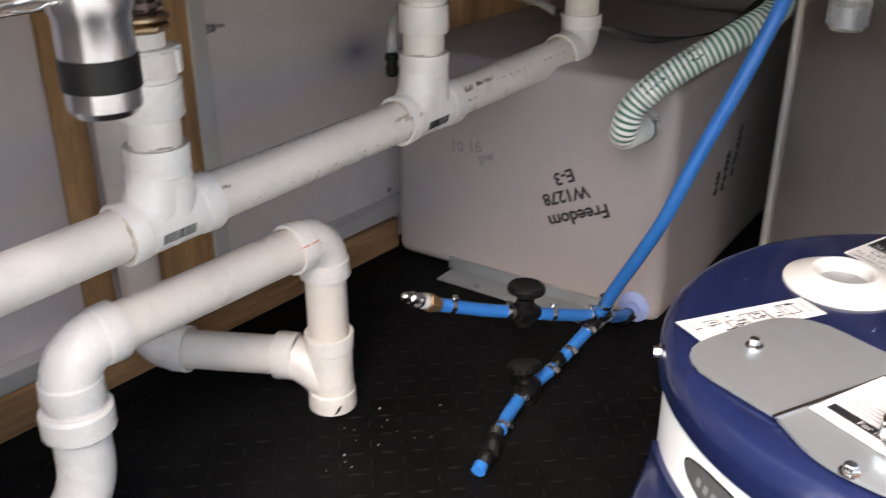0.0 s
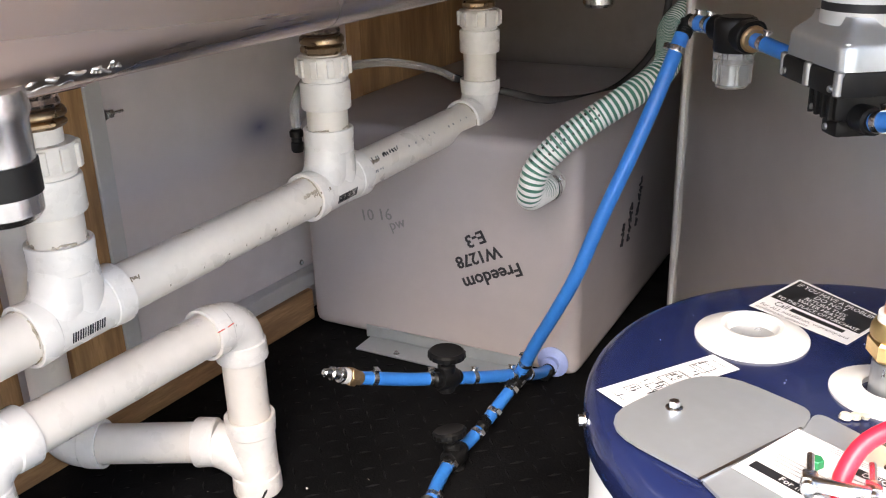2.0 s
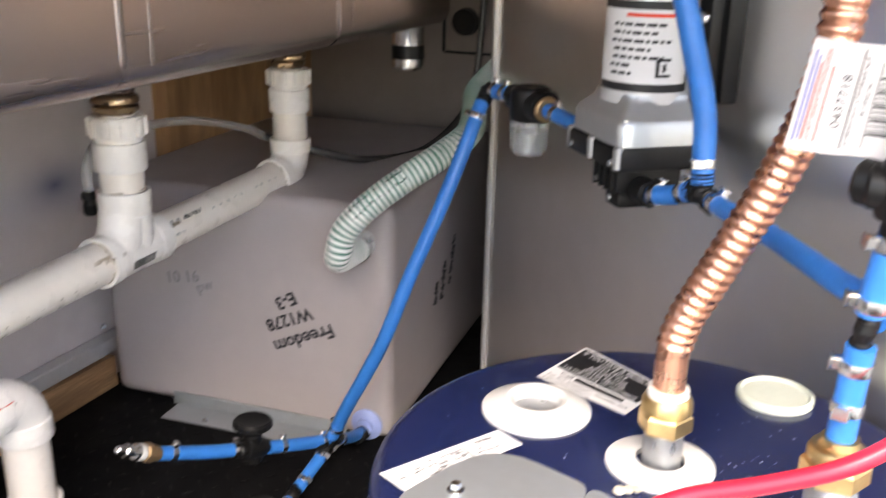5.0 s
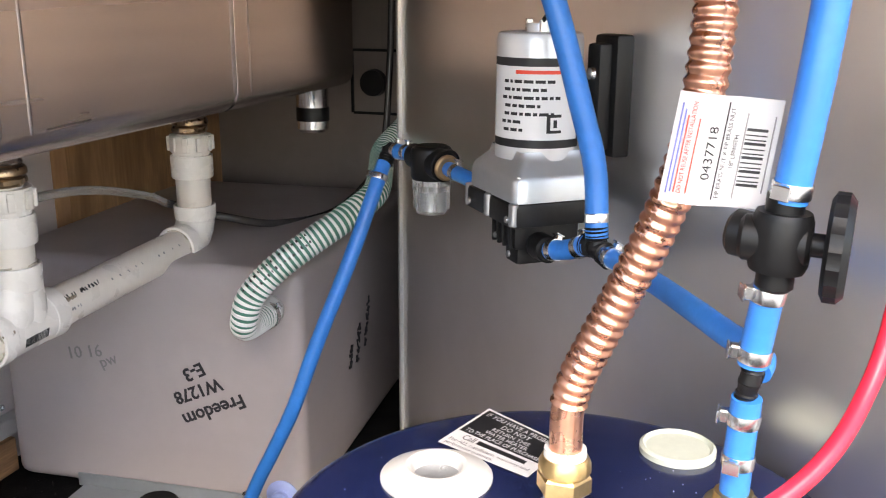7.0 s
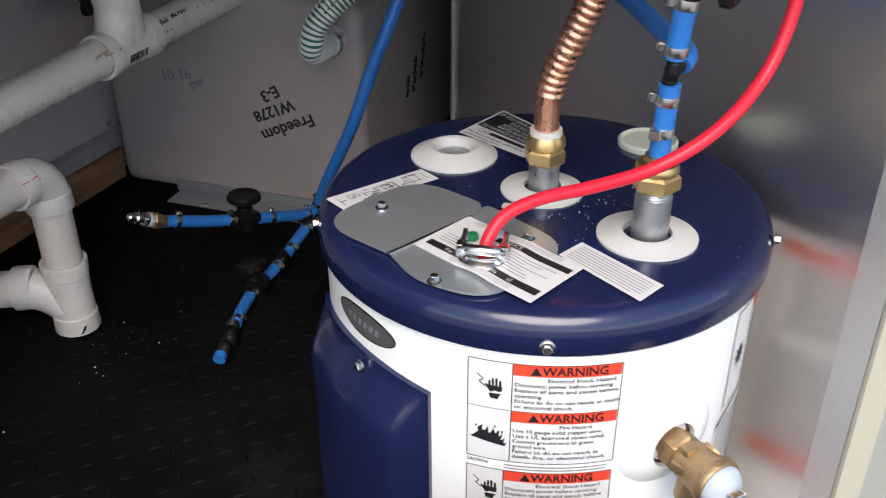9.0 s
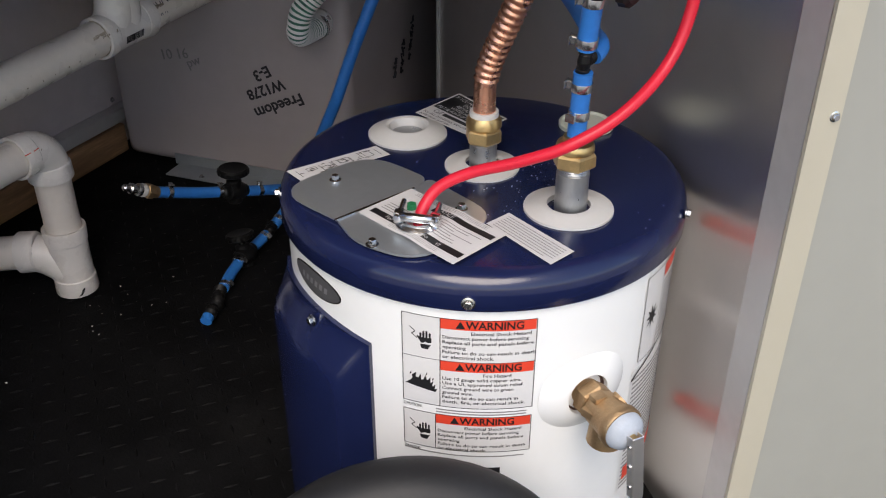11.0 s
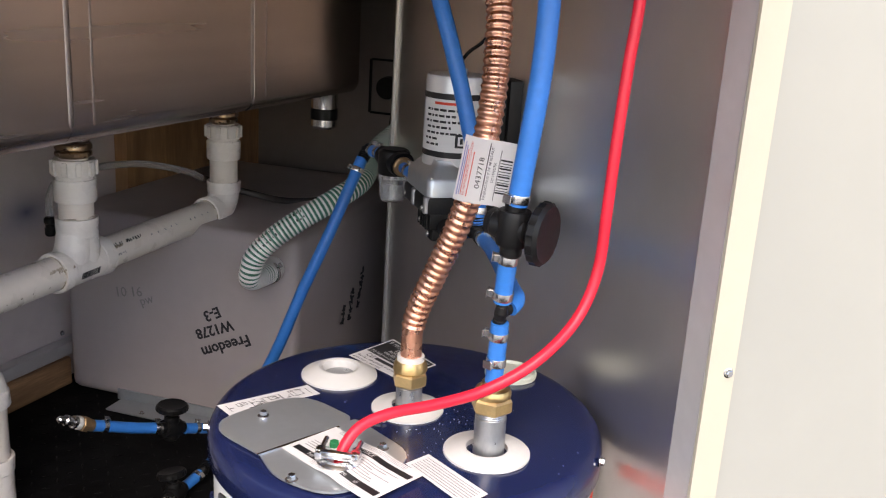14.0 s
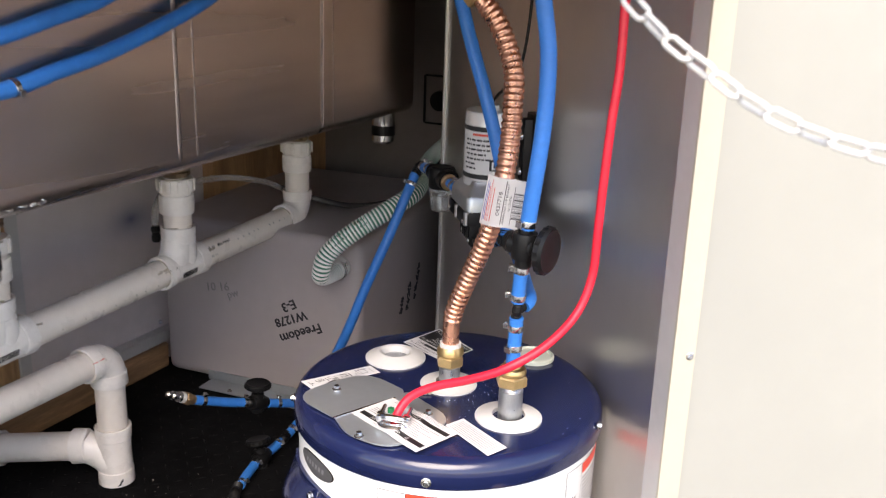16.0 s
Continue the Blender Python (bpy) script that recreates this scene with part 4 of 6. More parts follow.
for k in range(7):
    q_bar(lf, 0.06 + 0.3 * (k > 3), rng.uniform(0.7, 0.94), 0.33 + 0.055 * k, 0.345 + 0.055 * k, "ink_grey", lab)
for k in range(3):
    q_bar(lf, 0.1, 0.85, 0.9 + 0.03 * k, 0.908 + 0.03 * k, "ink_grey", lab)
    q_bar(lf, 0.3, 0.8, 0.05 + 0.03 * k, 0.056 + 0.03 * k, "ink_grey", lab)
lab, lf = lid_label(quad((0.0301, 0.6068), (0.0963, 0.5692), (0.1069, 0.5944), (0.0407, 0.6306), Z1), label="small white label of fine print")
for k in range(7):
    q_bar(lf, 0.06, 0.94 - 0.1 * (k == 0), 0.12 + 0.115 * k, 0.15 + 0.115 * k, "ink_grey", lab)

# scatter of sawdust on the lid
rng = random.Random(21)
bm = bmesh.new()
for k in range(130):
    a, r = rng.uniform(0, 6.28), 0.17 * math.sqrt(rng.random())
    if k < 90:
        x, y = rng.gauss(0.0346, 0.022), rng.gauss(0.6916, 0.035)
    else:
        x, y = HC.x + r * math.cos(a), HC.y + r * math.sin(a)
    s = rng.uniform(0.0002, 0.00055)
    box(bm, (s * rng.uniform(1, 2.5), s, s), Matrix.Translation((x, y, HTOP + s / 2)) @ Matrix.Rotation(rng.uniform(0, 3), 4, "Z"))
tagged(link_bm("sawdust", bm, M["white_pl"]), "pale sawdust specks on the blue lid", "sawdust", kind="stuff")
bm = bmesh.new()
for k in range(3):
    lathe(bm, [(0, 0), (0.004 - 0.001 * k, 0.0006), (0.003, 0.003), (0, 0.004)], Matrix.Translation((-0.0280 + 0.005 * k, 0.6618 + 0.002 * k, HTOP)), 8)
tagged(link_bm("foam_crumb", bm, M["cream"]), "pale foam crumb lying on the lid", "crumb")


# warning labels round the jacket
def warning(d0, z_top, rows, first_d, height, icon, parent):
    z = z_top - 0.0095
    hp("red_band", patch(first_d, d0 + 34.2, z, z_top, 0.0006), "ink_red", "", parent)
    hp("lettering", jacket_text("WARNING", first_d + 6.4, z + 0.0018, 0.0445, 0.0068, 0.001, 0.02), "ink", "", parent)
    bm = bmesh.new()
    f = on_jacket(first_d + 3.9, z + 0.0014, 0.001)
    bm.faces.new([bm.verts.new(f(Vector(c))) for c in ((0, 0, 0), (0.0075, 0, 0), (0.00375, 0.007, 0))])
    hp("alert_triangle", bm, "ink", "", parent)
    for k, (txt, indent, size) in enumerate(rows):
        hp("lettering", jacket_text(txt, first_d + 0.6 + indent, z - 0.0044 - 0.0047 * k, 0.00202 * len(txt), 0.0031), "ink", "", parent)


def icon_shape(d, z, kind, parent):
    """Plain dark pictograms: a glove shape under a bolt, or a row of flames."""
    f = on_jacket(d, z, 0.0007)

    def cut(name, pts):
        hp(name, decal(f, pts), "ink", "", parent)

    u = 0.000163
    if kind == "shock":
        cut("glove_mark", [(x * u, y * u) for x, y in ((12, 0), (44, -3), (50, 14), (60, 26), (8, 26), (6, 18))])
        cut("palm_mark", [(x * u, y * u) for x, y in ((10, 32), (22, 34), (30, 42), (44, 36), (61, 40), (62, 66), (2, 66), (-8, 74), (-13, 68), (0, 48))])
        for x, top in ((2, 92), (17, 104), (32, 106), (48, 96)):
            cut("finger_mark", [(p * u, q * u) for p, q in ((x, 60), (x + 10, 60), (x + 10, top - 4), (x + 7, top), (x + 3, top), (x, top - 4))])
        for (ax, ay), (bx, by) in (((-48, 118), (-20, 94)), ((-20, 94), (-38, 78)), ((-38, 78), (-10, 56))):
            n = Vector((ay - by, bx - ax)).normalized() * 2.4
            cut("bolt_mark", [(p * u, q * u) for p, q in ((ax - n.x, ay - n.y), (bx - n.x, by - n.y), (bx + n.x, by + n.y), (ax + n.x, ay + n.y))])
    else:
        flame = [(-80, 12), (75, -15), (84, 6), (70, 4), (76, 32), (58, 16), (66, 54), (50, 36), (50, 74), (34, 50), (24, 80), (14, 52), (4, 48), (0, 86), (-12, 58),
                 (-26, 62), (-22, 90), (-46, 68), (-42, 50), (-56, 32)]
        cut("flame_mark", [(x * u, y * u) for x, y in flame])
        for x, y in ((-52, 78), (30, 88), (62, 62)):
            cut("spark_mark", [(p * u, q * u) for p, q in ((x - 4, y - 10), (x + 4, y - 2), (x + 3, y + 12), (x - 3, y + 2))])


def frame_lines(d0, d1, zs, parent, dv):
    for z in (zs[0], zs[-1]):
        hp("rule", patch(d0, d1, z - 0.0003, z + 0.0003, 0.0008), "ink", "", parent)
    for z in zs[1:-1]:
        hp("rule", patch(d0, d1, z - 0.0002, z + 0.0002, 0.0008), "ink", "", parent)
    for d in (d0, d1, dv):
        hp("rule", patch(d - 0.1, d + 0.1, zs[-1], zs[0], 0.0009), "ink", "", parent)


D0, DV = -88.6, -78.5
sh = [("Electrical Shock Hazard", 7.2, 0.0056), ("Disconnect power before servicing", 0, 0.0057), ("Replace all parts and panels before", 0, 0.0057), ("operating", 0, 0.0057), ("Failure to do so can result in death", 0, 0.0057), ("or electrical shock.", 0, 0.0057)]
fi = [("Fire Hazard", 10.5, 0.0056), ("Use 10 gauge solid copper wire.", 0, 0.0057), ("Use a UL approved strain relief.", 0, 0.0057), ("Connect ground wire to green", 0, 0.0057), ("ground wire.", 0, 0.0057), ("Failure to do so can result in", 0, 0.0057), ("death, fire, or electrical shock.", 0, 0.0057)]
plate = hp("warning_label", patch(D0, D0 + 34.4, 0.2035, 0.2905, 0.0004), "paper", "white warning label with red bands")
warning(D0, 0.2903, sh, DV, 0.04, "shock", plate)
warning(D0, 0.2498, fi, DV, 0.04, "fire", plate)
icon_shape(D0 + 4.6, 0.259, "shock", plate)
icon_shape(D0 + 4.9, 0.2195, "fire", plate)
frame_lines(D0, D0 + 34.4, (0.2905, 0.25, 0.2035), plate, DV)
hp("lettering", jacket_text("CAUTION:", D0, 0.1985, 0.016, 0.003), "ink", "", plate)
plate2 = hp("warning_label", patch(D0, D0 + 34.4, 0.157, 0.1945, 0.0004), "paper", "white warning label with a red band")
warning(D0, 0.1943, sh, DV - 1.2, 0.04, "shock", plate2)
icon_shape(D0 + 4.2, 0.1655, "shock", plate2)
frame_lines(D0, D0 + 34.4, (0.1945, 0.157), plate2, DV - 1.2)
hp("lettering", jacket_text("DANGER:", D0, 0.152, 0.0145, 0.003), "ink", "", plate2)
for k in range(3):
    hp("fine_print", patch(D0 + 9 - 9 * (k == 2), D0 + 33, 0.1992 - 0.0028 * k - 0.0425 * (k == 2), 0.2004 - 0.0028 * k - 0.0425 * (k == 2), 0.0006), "ink_grey", "", plate)
hp("black_band", patch(-84, -62, 0.118, 0.139, 0.0005), "ink", "black printed band of a lower label")
lab = hp("side_label", patch(-17.8, 22, 0.204, 0.29, 0.0004), "paper", "white side label with a red band")
hp("red_band", patch(-7, 21, 0.276, 0.2885, 0.0007), "ink_red", "", lab)
frame_lines(-17.8, 21.5, (0.29, 0.204), lab, -7.5)
bm = bmesh.new()
f = on_jacket(-12.6, 0.245, 0.0007)
star = [(0.011 * (1.0 if k % 2 else 0.4) * math.cos(2 * math.pi * k / 18), 0.013 * (1.0 if k % 2 else 0.4) * math.sin(2 * math.pi * k / 18)) for k in range(18)]
bm.faces.new([bm.verts.new(f(Vector((x, y, 0)))) for x, y in star])
hp("pictogram", bm, "ink", "", lab)
for k in range(13):
    hp("fine_print", patch(-6.3, 15, 0.2085 + 0.005 * k, 0.2108 + 0.005 * k, 0.0007), "ink_grey", "", lab)
lab = hp("side_label", patch(-20, 24, 0.05, 0.197, 0.0004), "paper", "grey-printed side label")
for k in range(26):
    hp("fine_print", patch(-19, 20, 0.056 + 0.0052 * k, 0.0583 + 0.0052 * k, 0.0007), "ink_grey", "", lab)
hp("swoosh", grid_bm(14, 1, lambda u, v: cyl(-20 + 34 * u, 0.186 + 0.03 * u ** 0.7 + (0.003 - 0.002 * u) * v, BODY_R + 0.0009)), "ink", "", lab)
hp("red_band", patch(-18, 20, 0.066, 0.082, 0.0009), "ink_red", "", lab)

# element access cover, pressed steel


def press(u, v):
    edge = min(u / 0.16, (1 - u) / 0.16, (1 - v) / 0.16, 1.0)
    s = max(0.0, min(1.0, edge))
    return 0.004 + 0.0165 * (s * s * (3 - 2 * s))


def cover_pt(u, v):
    us, vs = 0.5 - 0.5 * math.cos(math.pi * u), 0.5 - 0.5 * math.cos(math.pi * v)
    deg = -151 + 53.0 * us
    top = 0.249 + 0.008 * math.sin(math.pi * us)
    return cyl(deg, -0.046 + (top + 0.046) * vs, BODY_R + press(us, vs))


bm = grid_bm(36, 36, cover_pt)
rim_edges = [e for e in bm.edges if e.is_boundary]
ext = bmesh.ops.extrude_edge_only(bm, edges=rim_edges)
for v in (g for g in ext["geom"] if isinstance(g, bmesh.types.BMVert)):
    d = Vector((v.co.x - HC.x, v.co.y - HC.y, 0))
    v.co -= d.normalized() * (d.length - BODY_R + 0.001)
bmesh.ops.recalc_face_normals(bm, faces=bm.faces[:])
hp("access_cover", bm, "blue_lid", "dark blue pressed access cover")
p = cyl(-118.4, 0.2455, BODY_R + 0.0075)
screw("cover_screw", p - heater.location, p - Vector((HC.x, HC.y, p.z)), 0.0055, M["zinc"], heater)
oval = lambda a, b: [(a * math.cos(t), b * math.sin(t)) for t in (2 * math.pi * k / 40 for k in range(40))]
hp("badge_rim", decal(on_jacket(-119.8, 0.2785, 0.0004), oval(0.0365, 0.0125)), "zinc", "oval silver badge rim")
hp("badge", decal(on_jacket(-119.8, 0.2785, 0.0009), oval(0.0352, 0.0112)), "badge", "oval dark grey badge")
for k in range(6):
    x = -0.02 + 0.007 * k
    hp("badge_bar", decal(on_jacket(-119.8, 0.2785, 0.0013), ((x, -0.003), (x + 0.004, -0.003), (x + 0.0055, 0.003), (x + 0.0015, 0.003))), "badge_mark", "plain bar on the badge")

# relief valve in the jacket's side
VD = -38.8
vdir = Vector((math.cos(radians(VD)), math.sin(radians(VD)), 0))
base = cyl(VD, 0.206)
side = Vector((-vdir.y, vdir.x, 0))
hp("valve_boss", lathe(bmesh.new(), [(0.042, -0.004), (0.038, -0.001), (0.029, 0.0035), (0.0215, 0.006), (0.0192, 0.006), (0.0185, 0.003), (0.0185, -0.012)], at(base, vdir), 40), "white_enamel", "white dished boss round the valve")
hp("valve_recess", lathe(bmesh.new(), [(0.0184, 0.002), (0.0172, 0.0015), (0.0165, -0.006), (0, -0.006)], at(base, vdir), 32), "recess", "dark brown recess round the valve")
valve = thing("relief_valve", "cast bronze relief valve screwed into the heater's side", "valve", at=tuple(base))


def vp(name, bm, mat, label="", parent=None):
    return part(name, under(bm, valve), M[mat], parent or valve, label)


DOWN = Vector((0, 0, -1))
vp("thread", rod(bmesh.new(), base - vdir * 0.004, base + vdir * 0.012, 0.012), "bronze")
vp("hex", hexnut(bmesh.new(), at(base + vdir * 0.004, vdir, 20), 0.0158, 0.014), "bronze")
bm = lathe(bmesh.new(), [(0, 0), (0.0125, 0), (0.0155, 0.005), (0.0162, 0.014), (0.0166, 0.024), (0.0186, 0.027), (0.019, 0.033), (0.0178, 0.035), (0, 0.035)], at(base + vdir * 0.018, vdir), 36)
tube(bm, [base + vdir * 0.033, base + vdir * 0.033 + DOWN * 0.012, base + vdir * 0.033 + DOWN * 0.0265], lambda i: (0.0132, 0.0138, 0.0152)[i], 28)
tube(bm, [base + vdir * 0.032, base + vdir * 0.032 + side * 0.014 - DOWN * 0.009], 0.009, 16)
box(bm, (0.012, 0.006, 0.008), Matrix.Translation(base + vdir * 0.027 - side * 0.0145 - DOWN * 0.002) @ Matrix.Rotation(radians(VD + 15), 4, "Z"), 0.0015, 2)
box(bm, (0.01, 0.012, 0.006), Matrix.Translation(base + vdir * 0.026 - side * 0.006 - DOWN * 0.0145) @ Matrix.Rotation(radians(VD), 4, "Z"), 0.002, 2)
vp("body", bm, "bronze")
cap = vp("cap", lathe(bmesh.new(), [(0, 0), (0.0169, 0), (0.0167, 0.002), (0.0148, 0.006), (0.0095, 0.0095), (0.0035, 0.011), (0, 0.011)], at(base + vdir * 0.0532, vdir), 36), "valve_cap", "domed matte pale blue-grey cap")
vp("stem", rod(bmesh.new(), base + vdir * 0.062, base + vdir * 0.0705, 0.0042, 14), "brass", "short brass stem", cap)
lean = Matrix.Translation(base + vdir * 0.0685) @ Matrix.Rotation(radians(VD), 4, "Z") @ Matrix.Rotation(radians(-9), 4, "Y")
bm = box(bmesh.new(), (0.0014, 0.0095, 0.058), lean @ Matrix.Translation((0.0035, 0, -0.023)), 0.0005, 1)
for s in (-1, 1):
    box(bm, (0.0075, 0.0012, 0.056), lean @ Matrix.Translation((0, 0.0049 * s, -0.022)), 0.0004, 1)
vp("lever", bm, "alu_r", "bright folded steel test lever")
for z in (-0.003, -0.021, -0.04):
    c = lean @ Vector((0, 0, z))
    vp("rivet", rod(bmesh.new(), c - side * 0.0066, c + side * 0.0066, 0.0017, 12), "zinc")

# ---- cable and clamp on the lid ----
CB = Vector((-0.0157, 0.5760, HTOP + 0.004))
clampc = thing("cable_clamp", "zinc strain-relief clamp screwed on the junction cover", "cable clamp", at=tuple(CB))


def cp(name, bm, mat, label=""):
    return part(name, under(bm, clampc), M[mat], clampc, label)


cm = Matrix.Translation(CB) @ Matrix.Rotation(radians(12), 4, "Z")
bm = lathe(bmesh.new(), [(0.011, -0.002), (0.0175, -0.002), (0.0175, 0.0015), (0.014, 0.004), (0.011, 0.005)], cm @ Matrix.Diagonal((1.0, 0.85, 1, 1)), 32, closed=True)
cp("base_ring", bm, "zinc")
for s in (-1, 1):
    bm = box(bmesh.new(), (0.0085, 0.009, 0.011), cm @ Matrix.Translation((0.0145 * s, 0, 0.007)), 0.0025, 2)
    cp("lug", bm, "zinc")
    bm = rod(bmesh.new(), cm @ Vector((0.0145 * s, -0.006, 0.0085)), cm @ Vector((0.0145 * s, 0.016, 0.0125)), 0.0021, 10)
    lathe(bm, [(0, 0), (0.0038, 0), (0.0034, 0.002), (0, 0.0026)], at(cm @ Vector((0.0145 * s, -0.0055, 0.0085)), (0, -1, -0.2)), 14)
    cp("clamp_screw", bm, "zinc")
cp("saddle", tube(bmesh.new(), [cm @ Vector((-0.012, -0.004, 0.009)), cm @ Vector((-0.007, -0.0068, 0.0105)), cm @ Vector((0, -0.0078, 0.011)), cm @ Vector((0.007, -0.0068, 0.0105)), cm @ Vector((0.012, -0.004, 0.009))], 0.0038, 12), "zinc")

RED = [(-0.0163, 0.5783, 0.3942), (-0.0159, 0.5868, 0.4068), (-0.0075, 0.5988, 0.4213), (0.0160, 0.6074, 0.4350), (0.0530, 0.6105, 0.4500), (0.0910, 0.6170, 0.4685), (0.1225, 0.6430, 0.4900), (0.1430, 0.6780, 0.5175), (0.1525, 0.6948, 0.5560), (0.1545, 0.6960, 0.6082), (0.1557, 0.6975, 0.6590), (0.1576, 0.7010, 0.7192), (0.1601, 0.7063, 0.7899), (0.1543, 0.7149, TOP + 0.002)]
cable = tagged(link_bm("power_cable", tube(bmesh.new(), spline(RED, 120), 0.0047, 16), M["red"]), "thick bright red power cable rising from the heater", "cable")

# ---- copper connector ----
copper = thing("copper_connector", "corrugated copper water connector with brass nuts and a paper tag", "water connector", at=(-0.0075, 0.6924, 0.4257))


def kp(name, bm, mat, label=""):
    return part(name, under(bm, copper), M[mat], copper, label)


hexnut(bm := bmesh.new(), Matrix.Translation((-0.0110, 0.7030, 0.378 + STUB_UP)), 0.0165, 0.013)
kp("nut", bm, "brass", "brass union nut")
kp("collar", lathe(bmesh.new(), [(0, 0.391), (0.0145, 0.391), (0.0158, 0.393), (0.0155, 0.398), (0.0135, 0.402), (0, 0.402)], Matrix.Translation((-0.0110, 0.7030, STUB_UP)), 28), "brass")
kp("washer", lathe(bmesh.new(), [(0, 0.402), (0.0128, 0.402), (0.0125, 0.4065), (0, 0.4065)], Matrix.Translation((-0.0110, 0.7030, STUB_UP)), 24), "white_pl", "pale plastic washer")
PATH_C = [(-0.0110, 0.7030, 0.4430), (-0.0108, 0.7035, 0.4700), (-0.0060, 0.7025, 0.4910), (0.0040, 0.6995, 0.5145), (0.0175, 0.6960, 0.5456), (0.0335, 0.6905, 0.5834), (0.0490, 0.6850, 0.6322), (0.0545, 0.6880, 0.6818), (0.0531, 0.6957, 0.7216), (0.0463, 0.7083, 0.7638), (0.0258, 0.7122, 0.8075), (0.0039, 0.7132, 0.8326)]
cp_pts = spline(PATH_C, 520)


def ridge(i):
    s = i / 519 * 0.402
    if s < 0.03 or s > 0.392:
        return 0.0098
    return 0.0098 + 0.0014 * (0.5 + 0.5 * math.cos(2 * math.pi * (s - 0.03) / 0.0066)) ** 0.8


kp("corrugated_tube", tube(bmesh.new(), cp_pts, ridge, 24), "copper")
d = (cp_pts[-1] - cp_pts[-8]).normalized()
hexnut(bm := bmesh.new(), at(cp_pts[-1] - d * 0.002, d), 0.016, 0.02)
kp("nut", bm, "brass", "brass union nut")
kp("riser", tube(bmesh.new(), spline([cp_pts[-1] + d * 0.015, cp_pts[-1] + d * 0.05, cp_pts[-1] + d * 0.07 + Vector((0, 0, 0.04)), (-0.06, 0.7, TOP + 0.002)], 24), 0.0105, 16), "copper")
TAG = [Vector((0.0355, 0.6621, 0.6061)), Vector((0.0845, 0.6584, 0.6045)), Vector((0.0899, 0.6605, 0.6558)), Vector((0.0429, 0.6641, 0.6591))]


def tag_pt(u, v, out=0.0):
    p = (TAG[0] * (1 - u) + TAG[1] * u) * (1 - v) + (TAG[3] * (1 - u) + TAG[2] * u) * v
    return p + Vector((0, -0.004 * math.sin(math.pi * min(1, u * 1.6)) - out + 0.004 * u * u, 0))


bm = grid_bm(16, 4, tag_pt)
bmesh.ops.solidify(bm, geom=bm.faces[:], thickness=0.0004)
tag = kp("paper_tag", bm, "tag_paper", "white paper tag with printed bars and number")


def tag_part(bm, mat, name):
    return part(name, under(bm, copper), M[mat], tag)


for k in range(13):
    v0 = 0.2 + 0.042 * k
    tag_part(grid_bm(4, 1, lambda u, v: tag_pt(0.7 + 0.2 * u, v0 + (0.012 + 0.014 * ((k * 7) % 3 == 0)) * v, 0.0006)), "ink", "bar_print")


def tag_text(body, u_base, v0, length, height, mat):
    """A line of letters running up the tag, fitted to a length and a capital height."""
    bm = text_bm(body, 1.0, Matrix(), thick=0.0)
    xs = [v.co.x for v in bm.verts]
    x0, w = min(xs), max(xs) - min(xs)
    for v in bm.verts:
        v.co = tag_pt(u_base - v.co.y / 0.7 * height, v0 + (v.co.x - x0) / w * length, 0.0006)
    return tag_part(bm, mat, "lettering")


tag_text("0437718", 0.44, 0.24, 0.48, 0.085, "ink")
tag_text("DO NOT REUSE AFTER INSTALLATION", 0.2, 0.1, 0.82, 0.045, "ink_red")
tag_text("FIP BRASS NUT X FIP BRASS NUT", 0.56, 0.08, 0.82, 0.04, "ink")
tag_text('18" LENGTH', 0.64, 0.36, 0.3, 0.045, "ink")
for u0, v0, v1, m in ((0.05, 0.08, 0.9, "ink_blue"), (0.09, 0.1, 0.85, "ink_blue"), (0.125, 0.1, 0.8, "ink_red"), (0.24, 0.1, 0.78, "ink_red"), (0.49, 0.06, 0.95, "ink"), (0.68, 0.08, 0.86, "ink_grey"), (0.94, 0.15, 0.85, "ink_grey")):
    tag_part(grid_bm(3, 1, lambda u, v: tag_pt(u0 + 0.014 * u, v0 + (v1 - v0) * v, 0.0006)), m, "print_line")

# ---- blue water lines ----
BR = 0.0082


def clamp_on(parent, p, d, r, turn=0.0):
    """A crimped steel hose clamp with its ear; sits round a hose at p along d."""
    p, d = Vector(p), Vector(d).normalized()
    m = at(p, d, turn)
    bm = lathe(bmesh.new(), [(r * 1.01, -0.0035), (r * 1.1, -0.0035), (r * 1.12, -0.003), (r * 1.12, 0.003), (r * 1.1, 0.0035), (r * 1.01, 0.0035)], m, 24, closed=True)
    box(bm, (0.0045, 0.0055, 0.0068), m @ Matrix.Translation((r * 1.3, 0, 0)), 0.0008, 1)
    box(bm, (0.0012, 0.0085, 0.0068), m @ Matrix.Translation((r * 1.3 + 0.0028, 0, 0)), 0.0004, 1)
    loc = Vector(parent.location) if parent is not None else Vector()
    bmesh.ops.transform(bm, matrix=Matrix.Translation(-loc), verts=bm.verts[:])
    return part("hose_clamp", bm, M["zinc"], parent)


def hose(name, pts, r, label, n=60, mat="blue", category="hose", group="", clamps=()):
    """A length of hose as a thing of its own, with clamps at the given shares of its length."""
    sp = spline(pts, n)
    t = thing(name, label, category, group, at=tuple(sp[0]))
    part("tube", under(tube(bmesh.new(), sp, r, 16), t), M[mat], t)
    for f, turn in clamps:
        i = min(n - 2, max(1, int(f * (n - 1))))
        clamp_on(t, sp[i], sp[i + 1] - sp[i - 1], r, turn)
    return t


